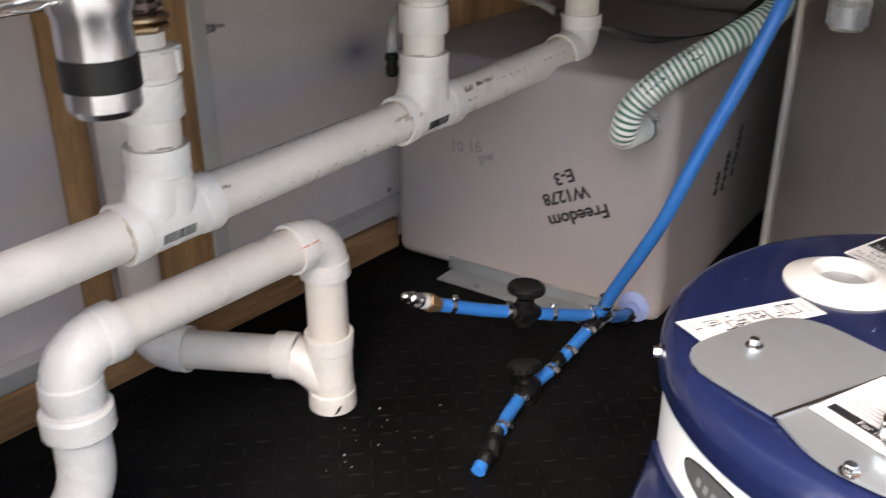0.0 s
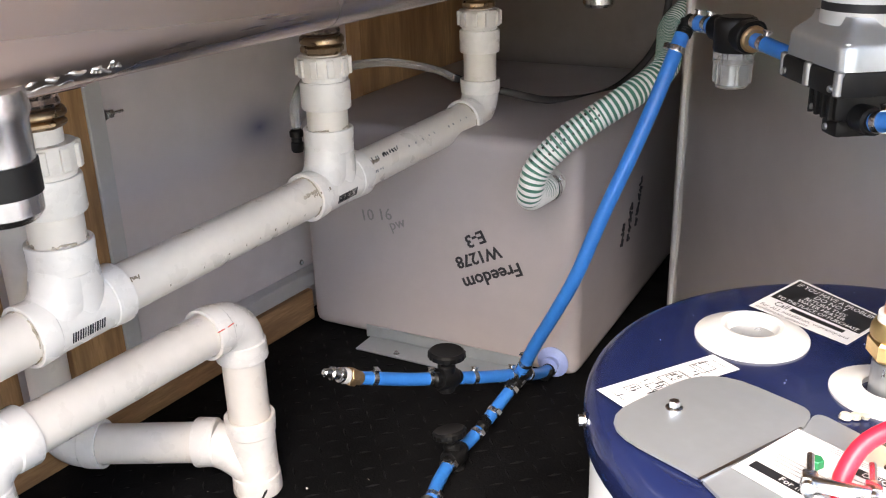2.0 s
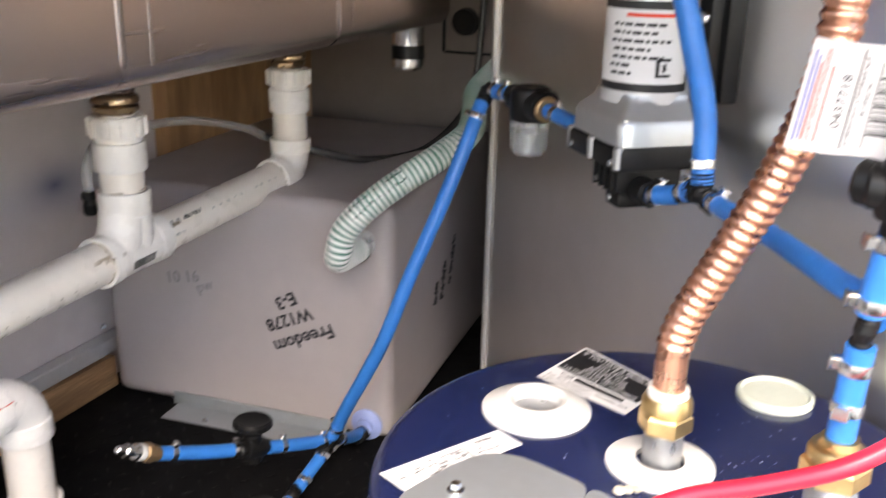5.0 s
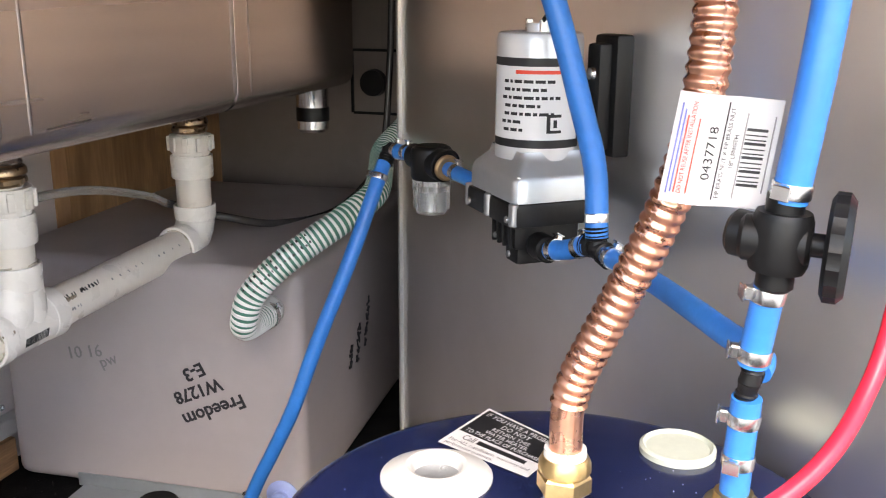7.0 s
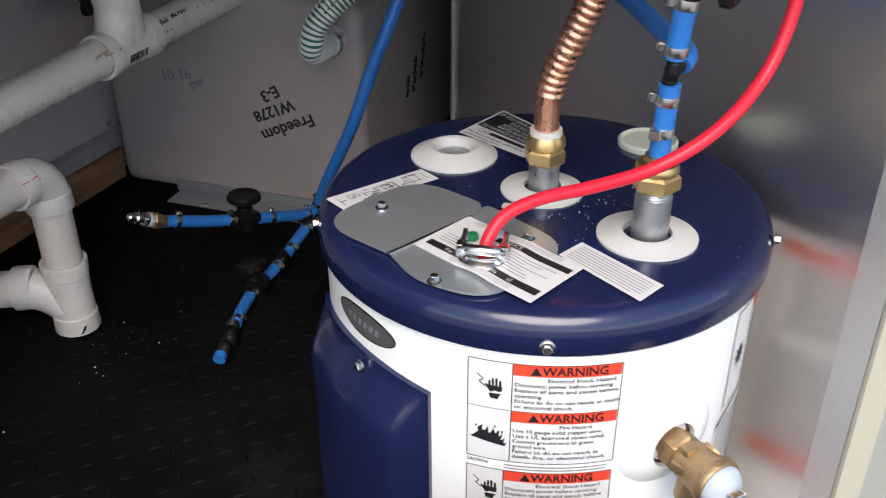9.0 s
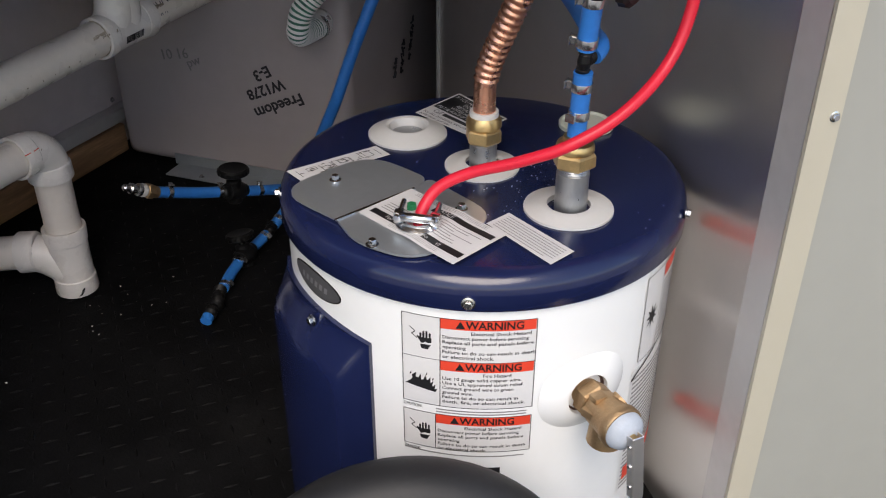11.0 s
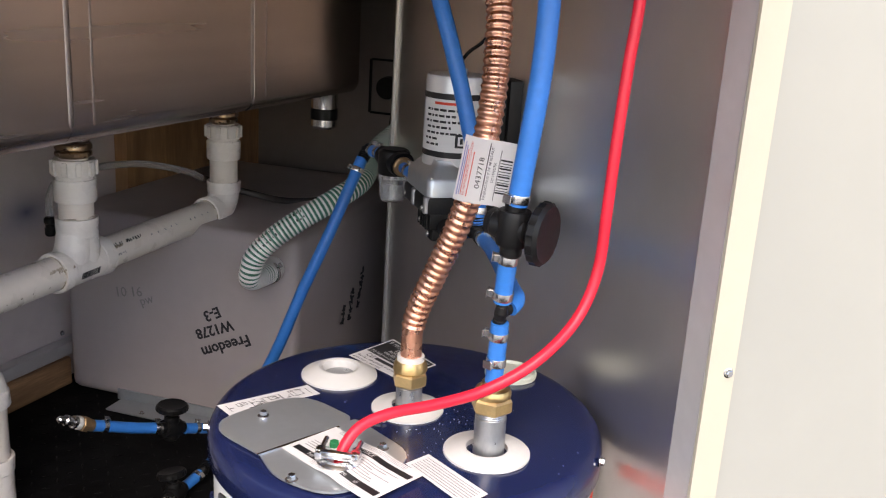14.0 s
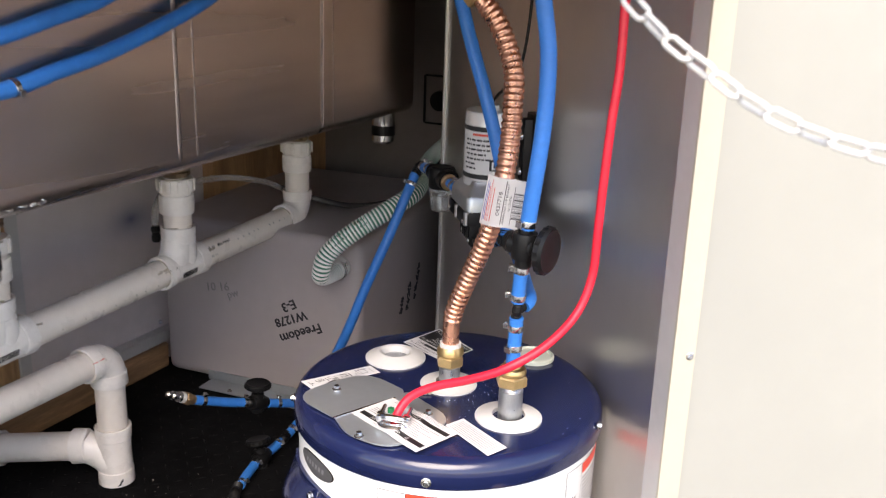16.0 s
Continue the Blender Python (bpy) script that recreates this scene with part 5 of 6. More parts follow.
def barb(name, label, arms, r, at_p):
    """A ribbed black plastic barb fitting with arms from one centre."""
    t = thing(name, label, "pipe fitting", "black barb fittings", at=at_p)
    c = Vector(at_p)
    for k, a in enumerate(arms):
        a = Vector(a)
        h = a.length
        prof = [(0, 0), (r, 0)]
        for j in range(4):
            z = h * (0.35 + 0.16 * j)
            prof += [(r * 0.82, z), (r * 1.02, z + h * 0.05)]
        prof += [(r * 0.75, h), (0, h)]
        part("arm", lathe(bmesh.new(), prof, frame_to(a), 18), M["black"], t)
    return t


def round_valve(name, p, line, knob_dir, knob_r, stem, r, label):
    """A small black stop valve: body along line, stem to a ribbed round handle."""
    t = thing(name, label, "valve", "black stop valves", at=p)
    line, kd = Vector(line).normalized(), Vector(knob_dir).normalized()
    bm = rod(bmesh.new(), line * -0.024, line * 0.024, r * 0.95, 20, 0.002)
    lathe(bm, [(0, -0.014), (r * 1.35, -0.014), (r * 1.5, -0.01), (r * 1.5, 0.01), (r * 1.35, 0.014), (0, 0.014)], frame_to(line), 24)
    part("body", bm, M["black"], t)
    part("bonnet", rod(bmesh.new(), kd * -0.018, kd * stem * 0.7, r * 1.2, 20, 0.002), M["black"], t)
    part("stem", rod(bmesh.new(), kd * stem * 0.6, kd * stem, r * 0.6, 14), M["black"], t)
    n = 40
    bm = lathe(bmesh.new(), [(0, 0), (knob_r * 0.86, 0), (knob_r, 0.002), (knob_r, 0.0075), (knob_r * 0.86, 0.0105), (knob_r * 0.6, 0.0085), (0, 0.0085)], at(kd * stem, kd), n)
    for v in bm.verts:
        q = v.co - kd * v.co.dot(kd)
        if q.length > knob_r * 0.97:
            k = round(math.degrees(math.atan2(q.dot(kd.orthogonal()), q.dot(kd.cross(kd.orthogonal())))) / 9)
            if k % 2:
                v.co -= q * 0.05
    part("handle", bm, M["black"], t)
    return t


TEE = (-0.4860, 1.1329, 0.0648)
barb("barb_cross", "black plastic barb cross joining four blue hoses", ((0.012, -0.004, 0.026), (-0.01, -0.03, 0.004), (-0.003, -0.024, -0.016), (-0.003, 0.024, -0.01)), 0.0095, TEE)
hose("blue_hose", [(-0.4829, 1.1310, 0.0722), (-0.4552, 1.1166, 0.1252), (-0.4226, 1.1033, 0.1822), (-0.3926, 1.0985, 0.2417), (-0.3668, 1.1131, 0.3198), (-0.3388, 1.1362, 0.4030), (-0.3187, 1.1612, 0.4756), (-0.3105, 1.1843, 0.5182)], BR * 1.05, "blue hose rising from the floor cross to the strainer", 80, clamps=((0.04, 80), (0.965, 60)))
hose("blue_hose", [(-0.4883, 1.1259, 0.0666), (-0.5055, 1.0710, 0.0851), (-0.5201, 1.0348, 0.0976)], BR, "short blue hose between barb cross and stop valve", 20, clamps=((0.12, 100), (0.8, 100)))
round_valve("stop_valve", (-0.5288, 1.0147, 0.1052), (-0.25, -1, 0.3), (0.02, 0.05, 1), 0.024, 0.028, 0.0095, "black plastic stop valve with a round handle")
hose("blue_hose", [(-0.5338, 1.0012, 0.1096), (-0.5539, 0.9663, 0.1201), (-0.5726, 0.9263, 0.1361), (-0.5804, 0.9073, 0.1438)], BR, "short blue hose with a brass tail", 24, clamps=((0.12, 100), (0.85, 80)))
tail = thing("hose_nozzle", "brass and chrome air-line nipple at a hose's end", "nozzle", at=(-0.5804, 0.9073, 0.1438))
td = Vector((-0.16, -0.62, 0.36)).normalized()
part("brass_body", hexnut(lathe(bmesh.new(), [(0, 0), (0.0085, 0), (0.0085, 0.012), (0, 0.012)], frame_to(td), 20), at(td * 0.008, td), 0.0112, 0.012), M["bronze"], tail)
part("tape", lathe(bmesh.new(), [(0, 0.021), (0.0092, 0.021), (0.0098, 0.025), (0.009, 0.029), (0, 0.029)], frame_to(td), 20), M["white_pl"], tail, "white thread tape")
part("nipple", lathe(bmesh.new(), [(0, 0.029), (0.009, 0.029), (0.009, 0.033), (0.0058, 0.034), (0.0058, 0.041), (0.0078, 0.042), (0.0078, 0.046), (0.0055, 0.048), (0.0048, 0.056), (0.003, 0.058), (0, 0.058)], frame_to(td), 20), M["zinc"], tail, "bright chrome nipple")
hose("blue_hose", [(-0.4882, 1.1227, 0.0553), (-0.4931, 1.0871, 0.0404), (-0.4967, 1.0610, 0.0287)], BR, "short blue hose between barb cross and floor fitting", 16, clamps=((0.2, 30), (0.85, 30)))
barb("barb_joiner", "black plastic barb joiner between blue hoses", ((-0.001, 0.014, 0.007), (-0.001, -0.014, -0.005)), 0.009, (-0.4981, 1.0488, 0.0242))
hose("blue_hose", [(-0.4983, 1.0418, 0.0226), (-0.5003, 1.0165, 0.0185), (-0.5010, 1.0023, 0.0179)], BR, "short blue hose running to a stop valve", 12, clamps=((0.2, 30),))
round_valve("stop_valve", (-0.5000, 0.9827, 0.0174), (0.05, -1, 0), (-0.25, 0.1, 1), 0.022, 0.026, 0.0095, "black plastic stop valve lying near the floor")
hose("blue_hose", [(-0.4980, 0.9652, 0.0167), (-0.4901, 0.9288, 0.0146), (-0.4798, 0.8967, 0.0135)], BR, "short blue hose lying on the floor", 20, clamps=((0.1, 30), (0.9, 30)))
barb("barb_elbow", "black plastic barb elbow lying on the floor", ((-0.01, 0.02, 0.0), (0.012, -0.02, 0.0)), 0.0095, (-0.4738, 0.8762, 0.0135))
barb("barb_elbow", "black plastic barb elbow lying on the floor", ((-0.004, 0.016, 0.0005), (0.004, -0.014, -0.003)), 0.0092, (-0.4635, 0.8475, 0.0135))
hose("blue_hose", [(-0.4604, 0.8345, 0.0118), (-0.4592, 0.8296, 0.0106), (-0.4579, 0.8250, 0.0094)], BR, "cut blue hose end lying on the floor", 8)
hose("blue_hose", [(-0.4876, 1.1465, 0.0576), (-0.4907, 1.1823, 0.0387), (-0.4930, 1.2124, 0.0265), (-0.4933, 1.2379, 0.0190)], BR, "short blue hose into the tank outlet", 20, clamps=((0.2, 30),))
barb("outlet_barb", "black plastic barb in the tank outlet", ((0.0, -0.018, 0.001), (0.0, 0.006, 0.0)), 0.0105, (-0.4934, 1.2339, 0.0192))

# strainer line along the partition
EL = Vector((-0.3080, 1.1953, 0.5310))
barb("barb_elbow", "black plastic barb elbow at the top of the blue hose", ((-0.002, -0.012, -0.016), (0.018, -0.006, -0.002)), 0.0092, tuple(EL))
ST = Vector((-0.2417, 1.1471, 0.0))
SZ, PZ = 0.0205, 0.0185  # how far strainer and pump hang above their nominal height
lead = (Vector((ST.x, ST.y, 0.512 + SZ)) - EL).normalized()
hose("blue_hose", [EL + lead * 0.012, EL + lead * 0.026, EL + lead * 0.042], BR * 1.05, "short blue hose into the strainer", 10, clamps=((0.15, 80), (0.85, 80)))
strainer = thing("strainer", "black inline water strainer with a clear bowl", "strainer", at=(ST.x, ST.y, 0.5 + SZ))


def sp_part(name, bm, mat, label=""):
    bmesh.ops.transform(bm, matrix=Matrix.Translation((0, 0, -0.5)), verts=bm.verts[:])
    return part(name, bm, M[mat], strainer, label)


PUMP = Vector((-0.0945, 0.994, 0))
run = (PUMP - ST).normalized()
sp_part("head", lathe(bmesh.new(), [(0, 0.49), (0.021, 0.49), (0.0222, 0.493), (0.0222, 0.521), (0.0205, 0.524), (0.019, 0.5235), (0.017, 0.526), (0, 0.526)], None, 32), "black")
bm = rod(bmesh.new(), -lead * 0.034 + Vector((0, 0, 0.511)), lead * 0.034 + Vector((0, 0, 0.511)), 0.0135, 20, 0.001)
rod(bm, Vector((0, 0, 0.508)), run * 0.034 + Vector((0, 0, 0.508)), 0.0165, 20, 0.001)
sp_part("port_body", bm, "black")
sp_part("brass_ring", rod(bmesh.new(), run * 0.034 + Vector((0, 0, 0.508)), run * 0.041 + Vector((0, 0, 0.507)), 0.0138, 24, 0.002), "bronze", "brass fitting ring")
sp_part("bowl_collar", lathe(bmesh.new(), [(0, 0.49), (0.021, 0.4898), (0.021, 0.479), (0.0185, 0.477), (0.0175, 0.4785), (0, 0.4785)], None, 28), "clear")
sp_part("bowl", lathe(bmesh.new(), [(0.0165, 0.4784), (0.0175, 0.478), (0.0175, 0.456), (0.0155, 0.452), (0, 0.451), (0, 0.4535), (0.014, 0.4545), (0.016, 0.4575), (0.016, 0.478)], None, 28), "clear", "clear plastic bowl")
sp_part("mesh_screen", lathe(bmesh.new(), [(0, 0.456), (0.010, 0.456), (0.010, 0.478), (0, 0.478)], None, 20), "galv", "grey wire mesh inside the bowl")
for k in range(6):
    a = 2 * math.pi * k / 6
    sp_part("bowl_rib", box(bmesh.new(), (0.003, 0.003, 0.03), Matrix.Rotation(a, 4, "Z") @ Matrix.Translation((0.0188, 0, 0.472))), "clear")
q0 = Vector((ST.x, ST.y, 0.507 + SZ)) + run * 0.041
PORT = Vector((PUMP.x, PUMP.y, 0.5015 + PZ)) + ALONG * 0.088 + OUT * -0.002
hose("blue_hose", [q0, (q0 + PORT) / 2, PORT], BR * 0.95, "short blue hose from strainer to pump", 12, clamps=((0.2, 80),))

# pump on the partition
pm = Matrix(((-ALONG.x, OUT.x, 0, PUMP.x), (-ALONG.y, OUT.y, 0, PUMP.y), (0, 0, 1, PZ), (0, 0, 0, 1)))
pump = thing("water_pump", "small electric water pump, silver motor over a black head", "water pump", at=(PUMP.x, PUMP.y, 0.5))


def pp(name, bm, mat, label="", parent=None):
    bmesh.ops.transform(bm, matrix=Matrix.Translation(-Vector(pump.location)) @ pm, verts=bm.verts[:])
    return part(name, bm, M[mat], parent or pump, label)


motor = pp("motor", lathe(bmesh.new(), [(0, 0.55), (0.0365, 0.55), (0.0365, 0.648), (0.035, 0.653), (0.0335, 0.654), (0.012, 0.654), (0.011, 0.661), (0, 0.661)], None, 48), "motor", "silver-grey motor can")


def motor_patch(a0, a1, z0, z1, r, mat, name):
    return pp(name, grid_bm(12, 1, lambda u, v: Vector((r * math.cos(radians(a0 + (a1 - a0) * u)), r * math.sin(radians(a0 + (a1 - a0) * u)), z0 + (z1 - z0) * v))), mat, "", motor)


motor_patch(-103, 37, 0.561, 0.634, 0.0368, "paper", "rating_label")
for z in (0.561, 0.6275):
    motor_patch(-104, 37, z, z + 0.0068, 0.0371, "ink", "label_rule")
motor_patch(32, 37, 0.561, 0.634, 0.0371, "ink", "label_rule")
rng = random.Random(12)
for k in range(7):
    a0 = -80 + 6 * rng.random()
    end = a0 + (26 if k < 2 else 50 + 30 * rng.random())
    while a0 < end:
        w = 4 + 9 * rng.random()
        motor_patch(a0, a0 + w, 0.5745 + 0.0066 * k, 0.5771 + 0.0066 * k, 0.0371, "ink", "print_word")
        a0 += w + 2.5
motor_patch(-58, 7, 0.6215, 0.6245, 0.0371, "ink_red", "print_line")
for a0, a1, z0, z1 in ((-16, 4, 0.5735, 0.576), (-16, 4, 0.5865, 0.589), (-16, -11, 0.5735, 0.589), (-7, -2, 0.578, 0.5845)):
    motor_patch(a0, a1, z0, z1, 0.0371, "ink", "approval_mark")
for x in (-0.012, 0.014):
    pp("terminal", box(bmesh.new(), (0.003, 0.006, 0.011), Matrix.Translation((x, -0.005, 0.659)), 0.0006, 1), "zinc", "", motor)
bm = bmesh.new()
lo = [(-0.05, -0.044), (0.05, -0.044), (0.05, 0.04), (-0.05, 0.04)]
ring0 = outline([Vector((*p, 0)) for p in lo], 0.012, 5)
levels = ((0.519, 1.0), (0.536, 0.985), (0.541, 0.94), (0.551, 0.72), (0.558, 0.68))
rows_v = [[bm.verts.new((p.x * s, p.y * s, z)) for p in ring0] for z, s in levels]
for a, b in zip(rows_v[:-1], rows_v[1:]):
    for i in range(len(a)):
        bm.faces.new((a[i], a[(i + 1) % len(a)], b[(i + 1) % len(a)], b[i]))
bm.faces.new(rows_v[-1])
bm.faces.new(rows_v[0][::-1])
bmesh.ops.recalc_face_normals(bm, faces=bm.faces[:])
pp("casting", bm, "galv", "pale cast aluminium flange")
for x, y in ((-0.042, -0.036), (0.042, -0.036), (0.0, -0.037), (-0.042, 0.03)):
    bm = lathe(bmesh.new(), [(0, 0.537), (0.0045, 0.537), (0.004, 0.5405), (0, 0.5415)], Matrix.Translation((x, y, 0)), 12)
    pp("flange_screw", bm, "zinc")
pp("head_plate", rounded_box(bmesh.new(), -0.052, 0.05, -0.046, 0.042, 0.498, 0.5188, 0.004, 2), "black")
pp("head_lower", rounded_box(bmesh.new(), -0.014, 0.03, -0.034, 0.028, 0.474, 0.498, 0.005, 2), "black")
for k in range(4):
    pp("head_fin", box(bmesh.new(), (0.003, 0.004, 0.022), Matrix.Translation((-0.009 + 0.011 * k, -0.035, 0.486)), 0.0006, 1), "black")
pp("head_cap", lathe(bmesh.new(), [(0, 0.461), (0.011, 0.461), (0.013, 0.463), (0.013, 0.475), (0, 0.475)], Matrix.Translation((0.004, -0.014, 0)), 24), "black")
for x, y in ((-0.049, 0.0), (-0.047, -0.043), (0.0, -0.045), (0.046, -0.043)):
    pp("head_bolt", rod(bmesh.new(), (x, y, 0.5), (x, y, 0.5195), 0.0042, 12, 0.001), "nipple")
pp("head_foot", rounded_box(bmesh.new(), -0.002, 0.024, -0.028, 0.006, 0.459, 0.474, 0.004, 2), "black")
pp("inlet_port", rod(bmesh.new(), (-0.052, -0.004, 0.499), (-0.098, -0.002, 0.502), 0.0125, 18, 0.002), "black")
pp("outlet_port", rod(bmesh.new(), (0.03, -0.012, 0.478), (0.056, -0.014, 0.48), 0.0115, 18, 0.002), "black")
for x, y, z in ((-0.04, -0.046, 0.505), (0.0, -0.046, 0.505), (0.04, -0.046, 0.505), (-0.008, -0.0345, 0.48), (0.008, -0.0285, 0.466)):
    pp("head_screw", lathe(bmesh.new(), [(0, 0), (0.003, 0), (0.0026, 0.0018), (0, 0.0022)], at((x, y, z), (0, -1, 0)), 12), "nipple")
WALL_D = 0.0705
pp("bracket", rounded_box(bmesh.new(), 0.01, 0.032, 0.039, WALL_D - 0.001, 0.556, 0.645, 0.004, 2), "black", "black mounting bracket")
pp("bracket_foot", rounded_box(bmesh.new(), 0.002, 0.04, WALL_D - 0.02, WALL_D - 0.001, 0.55, 0.652, 0.004, 2), "black")
for z in (0.57, 0.62):
    pp("bracket_screw", lathe(bmesh.new(), [(0, 0), (0.006, 0), (0.005, 0.003), (0, 0.004)], at((0.021, 0.039, z), (0, -1, 0)), 14), "zinc")
hose("pump_wire", [pm @ Vector((0.014, -0.005, 0.663)), pm @ Vector((0.03, 0.0, 0.68)), pm @ Vector((0.05, 0.02, 0.71)), pm @ Vector((0.058, 0.03, 0.8)), pm @ Vector((0.058, 0.03, TOP))], 0.002, "thin black pump wire", 40, "black", "wire")

# outlet side of the pump
TB = Vector((-0.0259, 0.9035, 0.5143))
o0 = pm @ Vector((0.056, -0.014, 0.48))
hose("blue_hose", [o0, (o0 + TB) / 2 + Vector((0, 0, 0.0)), TB + Vector((-0.008, 0.006, 0.001))], BR, "short blue hose at the pump outlet", 10, clamps=((0.2, 60), (0.85, 60)))
barb("barb_tee", "black plastic barb tee at the pump outlet", ((-0.012, 0.01, 0.0), (-0.002, 0.0, 0.018), (0.014, -0.012, -0.006)), 0.0092, tuple(TB))
hose("blue_hose", [TB + Vector((-0.001, 0, 0.008)), (-0.0316, 0.9103, 0.5745), (-0.0448, 0.9092, 0.6240), (-0.0590, 0.9090, 0.6726), (-0.0757, 0.9104, 0.7210), (-0.0978, 0.9149, 0.7774), (-0.1216, 0.9197, 0.8431), (-0.1686, 0.9288, TOP)], BR * 1.1, "blue hose rising past the pump", 60, clamps=((0.05, 60),))
hose("blue_hose", [TB + Vector((0.007, -0.006, -0.003)), (0.0024, 0.8640, 0.5120), (0.0280, 0.8120, 0.5168), (0.0541, 0.7588, 0.5195), (0.0749, 0.7156, 0.5214), (0.0868, 0.6906, 0.5241), (0.0910, 0.6774, 0.5235), (0.0890, 0.6684, 0.5205)], BR * 0.92, "blue hose curving from the pump to the heater line", 50, clamps=((0.06, 60),))

# cold line on the heater
cold = thing("brass_union", "brass hose union on the heater's cold stub", "pipe union", at=(0.0835, 0.659, 0.4318))
hexnut(bm := bmesh.new(), Matrix(), 0.0178, 0.013)
part("nut", bm, M["brass"], cold)
part("collar", lathe(bmesh.new(), [(0, 0.0131), (0.0148, 0.0131), (0.0156, 0.0145), (0.0156, 0.0175), (0.0142, 0.0205), (0.0105, 0.022), (0.0098, 0.026), (0.0, 0.0265)], None, 28), M["brass"], cold)
CV = [(0.0835, 0.6590, 0.4570), (0.0845, 0.6590, 0.4900), (0.0863, 0.6557, 0.5289), (0.0894, 0.6517, 0.5601), (0.0929, 0.6487, 0.5943), (0.0961, 0.6469, 0.6250), (0.1012, 0.6472, 0.6723), (0.1049, 0.6502, 0.7277), (0.1040, 0.6512, 0.7890), (0.0944, 0.6481, 0.8506), (0.0782, 0.6506, TOP + 0.002)]
cvs = spline(CV, 400)


def along_z(z):
    return min(range(len(cvs)), key=lambda i: abs(cvs[i].z - z))


def cold_hose(z0, z1, clamps, label):
    a, b = along_z(z0), along_z(z1)
    n = b - a
    pts = [cvs[a + round(n * k / 11)] for k in range(12)]
    return hose("blue_hose", pts, 0.0083 if n > 100 else 0.0075, label, 60 if n > 100 else 24, clamps=clamps)


cold_hose(0.4575, 0.5107, ((0.36, 150), (0.8, 150)), "blue hose on the brass union")
cold_hose(0.5289, 0.5756, ((0.14, 150), (0.85, 150)), "blue hose between tee and stop valve")
cold_hose(0.6127, TOP + 0.002, ((0.016, 170),), "long blue hose rising from the stop valve")
pt = cvs[along_z(0.5196)]
barb("barb_tee", "black plastic barb tee in the heater's cold line", ((-0.002, 0.002, -0.016), (0.002, -0.001, 0.016), (0.002, 0.012, 0.001)), 0.0056, tuple(pt))
pv = cvs[along_z(0.5942)]
big = round_valve("stop_valve", tuple(pv), (0.04, -0.01, 1), (0.987, -0.13, -0.03), 0.0255, 0.0195, 0.0092, "large black stop valve with a ribbed round handle")
part("bonnet_cap", rod(bmesh.new(), Vector((-0.01, 0.004, 0)), Vector((-0.022, 0.0088, 0.001)), 0.0112, 20, 0.002), M["black"], big)

# ---- ribbed hose into the tank ----
SH = [(-0.4974, 1.2416, 0.2968), (-0.4965, 1.2007, 0.298), (-0.4904, 1.1671, 0.3053), (-0.4835, 1.1557, 0.3225), (-0.4751, 1.1575, 0.3479), (-0.4537, 1.1727, 0.3764), (-0.4211, 1.1996, 0.4057), (-0.3862, 1.2358, 0.4332), (-0.3671, 1.2932, 0.4557), (-0.392, 1.38, 0.47), (-0.418, 1.455, 0.484), (-0.412, 1.52, 0.51), (-0.378, 1.552, 0.556), (-0.352, 1.56, 0.64), (-0.346, 1.56, 0.78), (-0.345, 1.56, 0.948)]
NS = 1200
ribbed = thing("ribbed_hose", "green suction hose with white spiral ribs", "hose", at=SH[0])
SH_PTS = spline(SH, NS)
L_SH = sum((b - a).length for a, b in zip(SH_PTS[:-1], SH_PTS[1:]))


def rib_r(i):
    s = (i / (NS - 1) * L_SH) % 0.0069
    return (0.0165 + (0.0009 if s < 0.0034 else 0.0)) * (1 - 0.25 * min(1, max(0, i / NS - 0.42) * 5))


bm = tube(bmesh.new(), spline(SH, NS), rib_r, 24, mats=lambda i: 1 if (i / (NS - 1) * L_SH) % 0.0069 < 0.0036 + 0.0031 * min(1, max(0, i / NS - 0.38) * 4) else 0)
part("tube", under(bm, ribbed), [M["green"], M["hose_white"]], ribbed)
q = spline(SH, NS)
bm = bmesh.new()
rng = random.Random(9)
for k in range(16):
    i = 150 + k * 7
    d = (q[i + 1] - q[i - 1]).normalized()
    s = (Vector((0.1, -0.9, 0.5)) - d * d.dot(Vector((0.1, -0.9, 0.5)))).normalized()
    t2 = d.cross(s)
    for off in (-0.35, 0.35):
        v = (s + t2 * (off + 0.1 * rng.random())).normalized()
        c = q[i] + v * 0.0178
        w = d.cross(v)
        m = Matrix(((d.x, w.x, v.x, c.x), (d.y, w.y, v.y, c.y), (d.z, w.z, v.z, c.z), (0, 0, 0, 1)))
        box(bm, (0.0014 + 0.002 * rng.random(), 0.0045 * (0.5 + rng.random() * 0.5), 0.0004), m)
part("hose_print", under(bm, ribbed), M["ink"], ribbed, "black print, unreadable")
clamp_on(ribbed, q[8], q[10] - q[6], 0.0172, 40)

# clear drain tube behind the tailpieces and the black fitting it ends in
hose("clear_tube", [(-0.7192, 0.9908, 0.4088), (-0.7212, 0.9941, 0.4381), (-0.7268, 1.0270, 0.4625), (-0.7347, 1.0988, 0.4630), (-0.7403, 1.2162, 0.4509), (-0.7384, 1.3316, 0.4205), (-0.7318, 1.3759, 0.3998)], 0.006, "thin clear vinyl tube behind the sink drains", 60, "vinyl", "tube")
hose("vinyl_tube", [(-0.7315, 1.3775, 0.3998), (-0.6929, 1.3869, 0.3888), (-0.6484, 1.4020, 0.3794), (-0.6125, 1.4649, 0.3581), (-0.5816, 1.5588, 0.3477), (-0.5584, 1.6280, 0.3565), (-0.5305, 1.6881, 0.3980), (-0.5149, 1.7095, 0.4550), (-0.5101, 1.7245, 0.5665), (-0.5103, 1.7421, 0.7171), (-0.5168, 1.7518, TOP)], 0.006, "dark smoky vinyl tube looping over the tank", 80, "smoky", "tube")
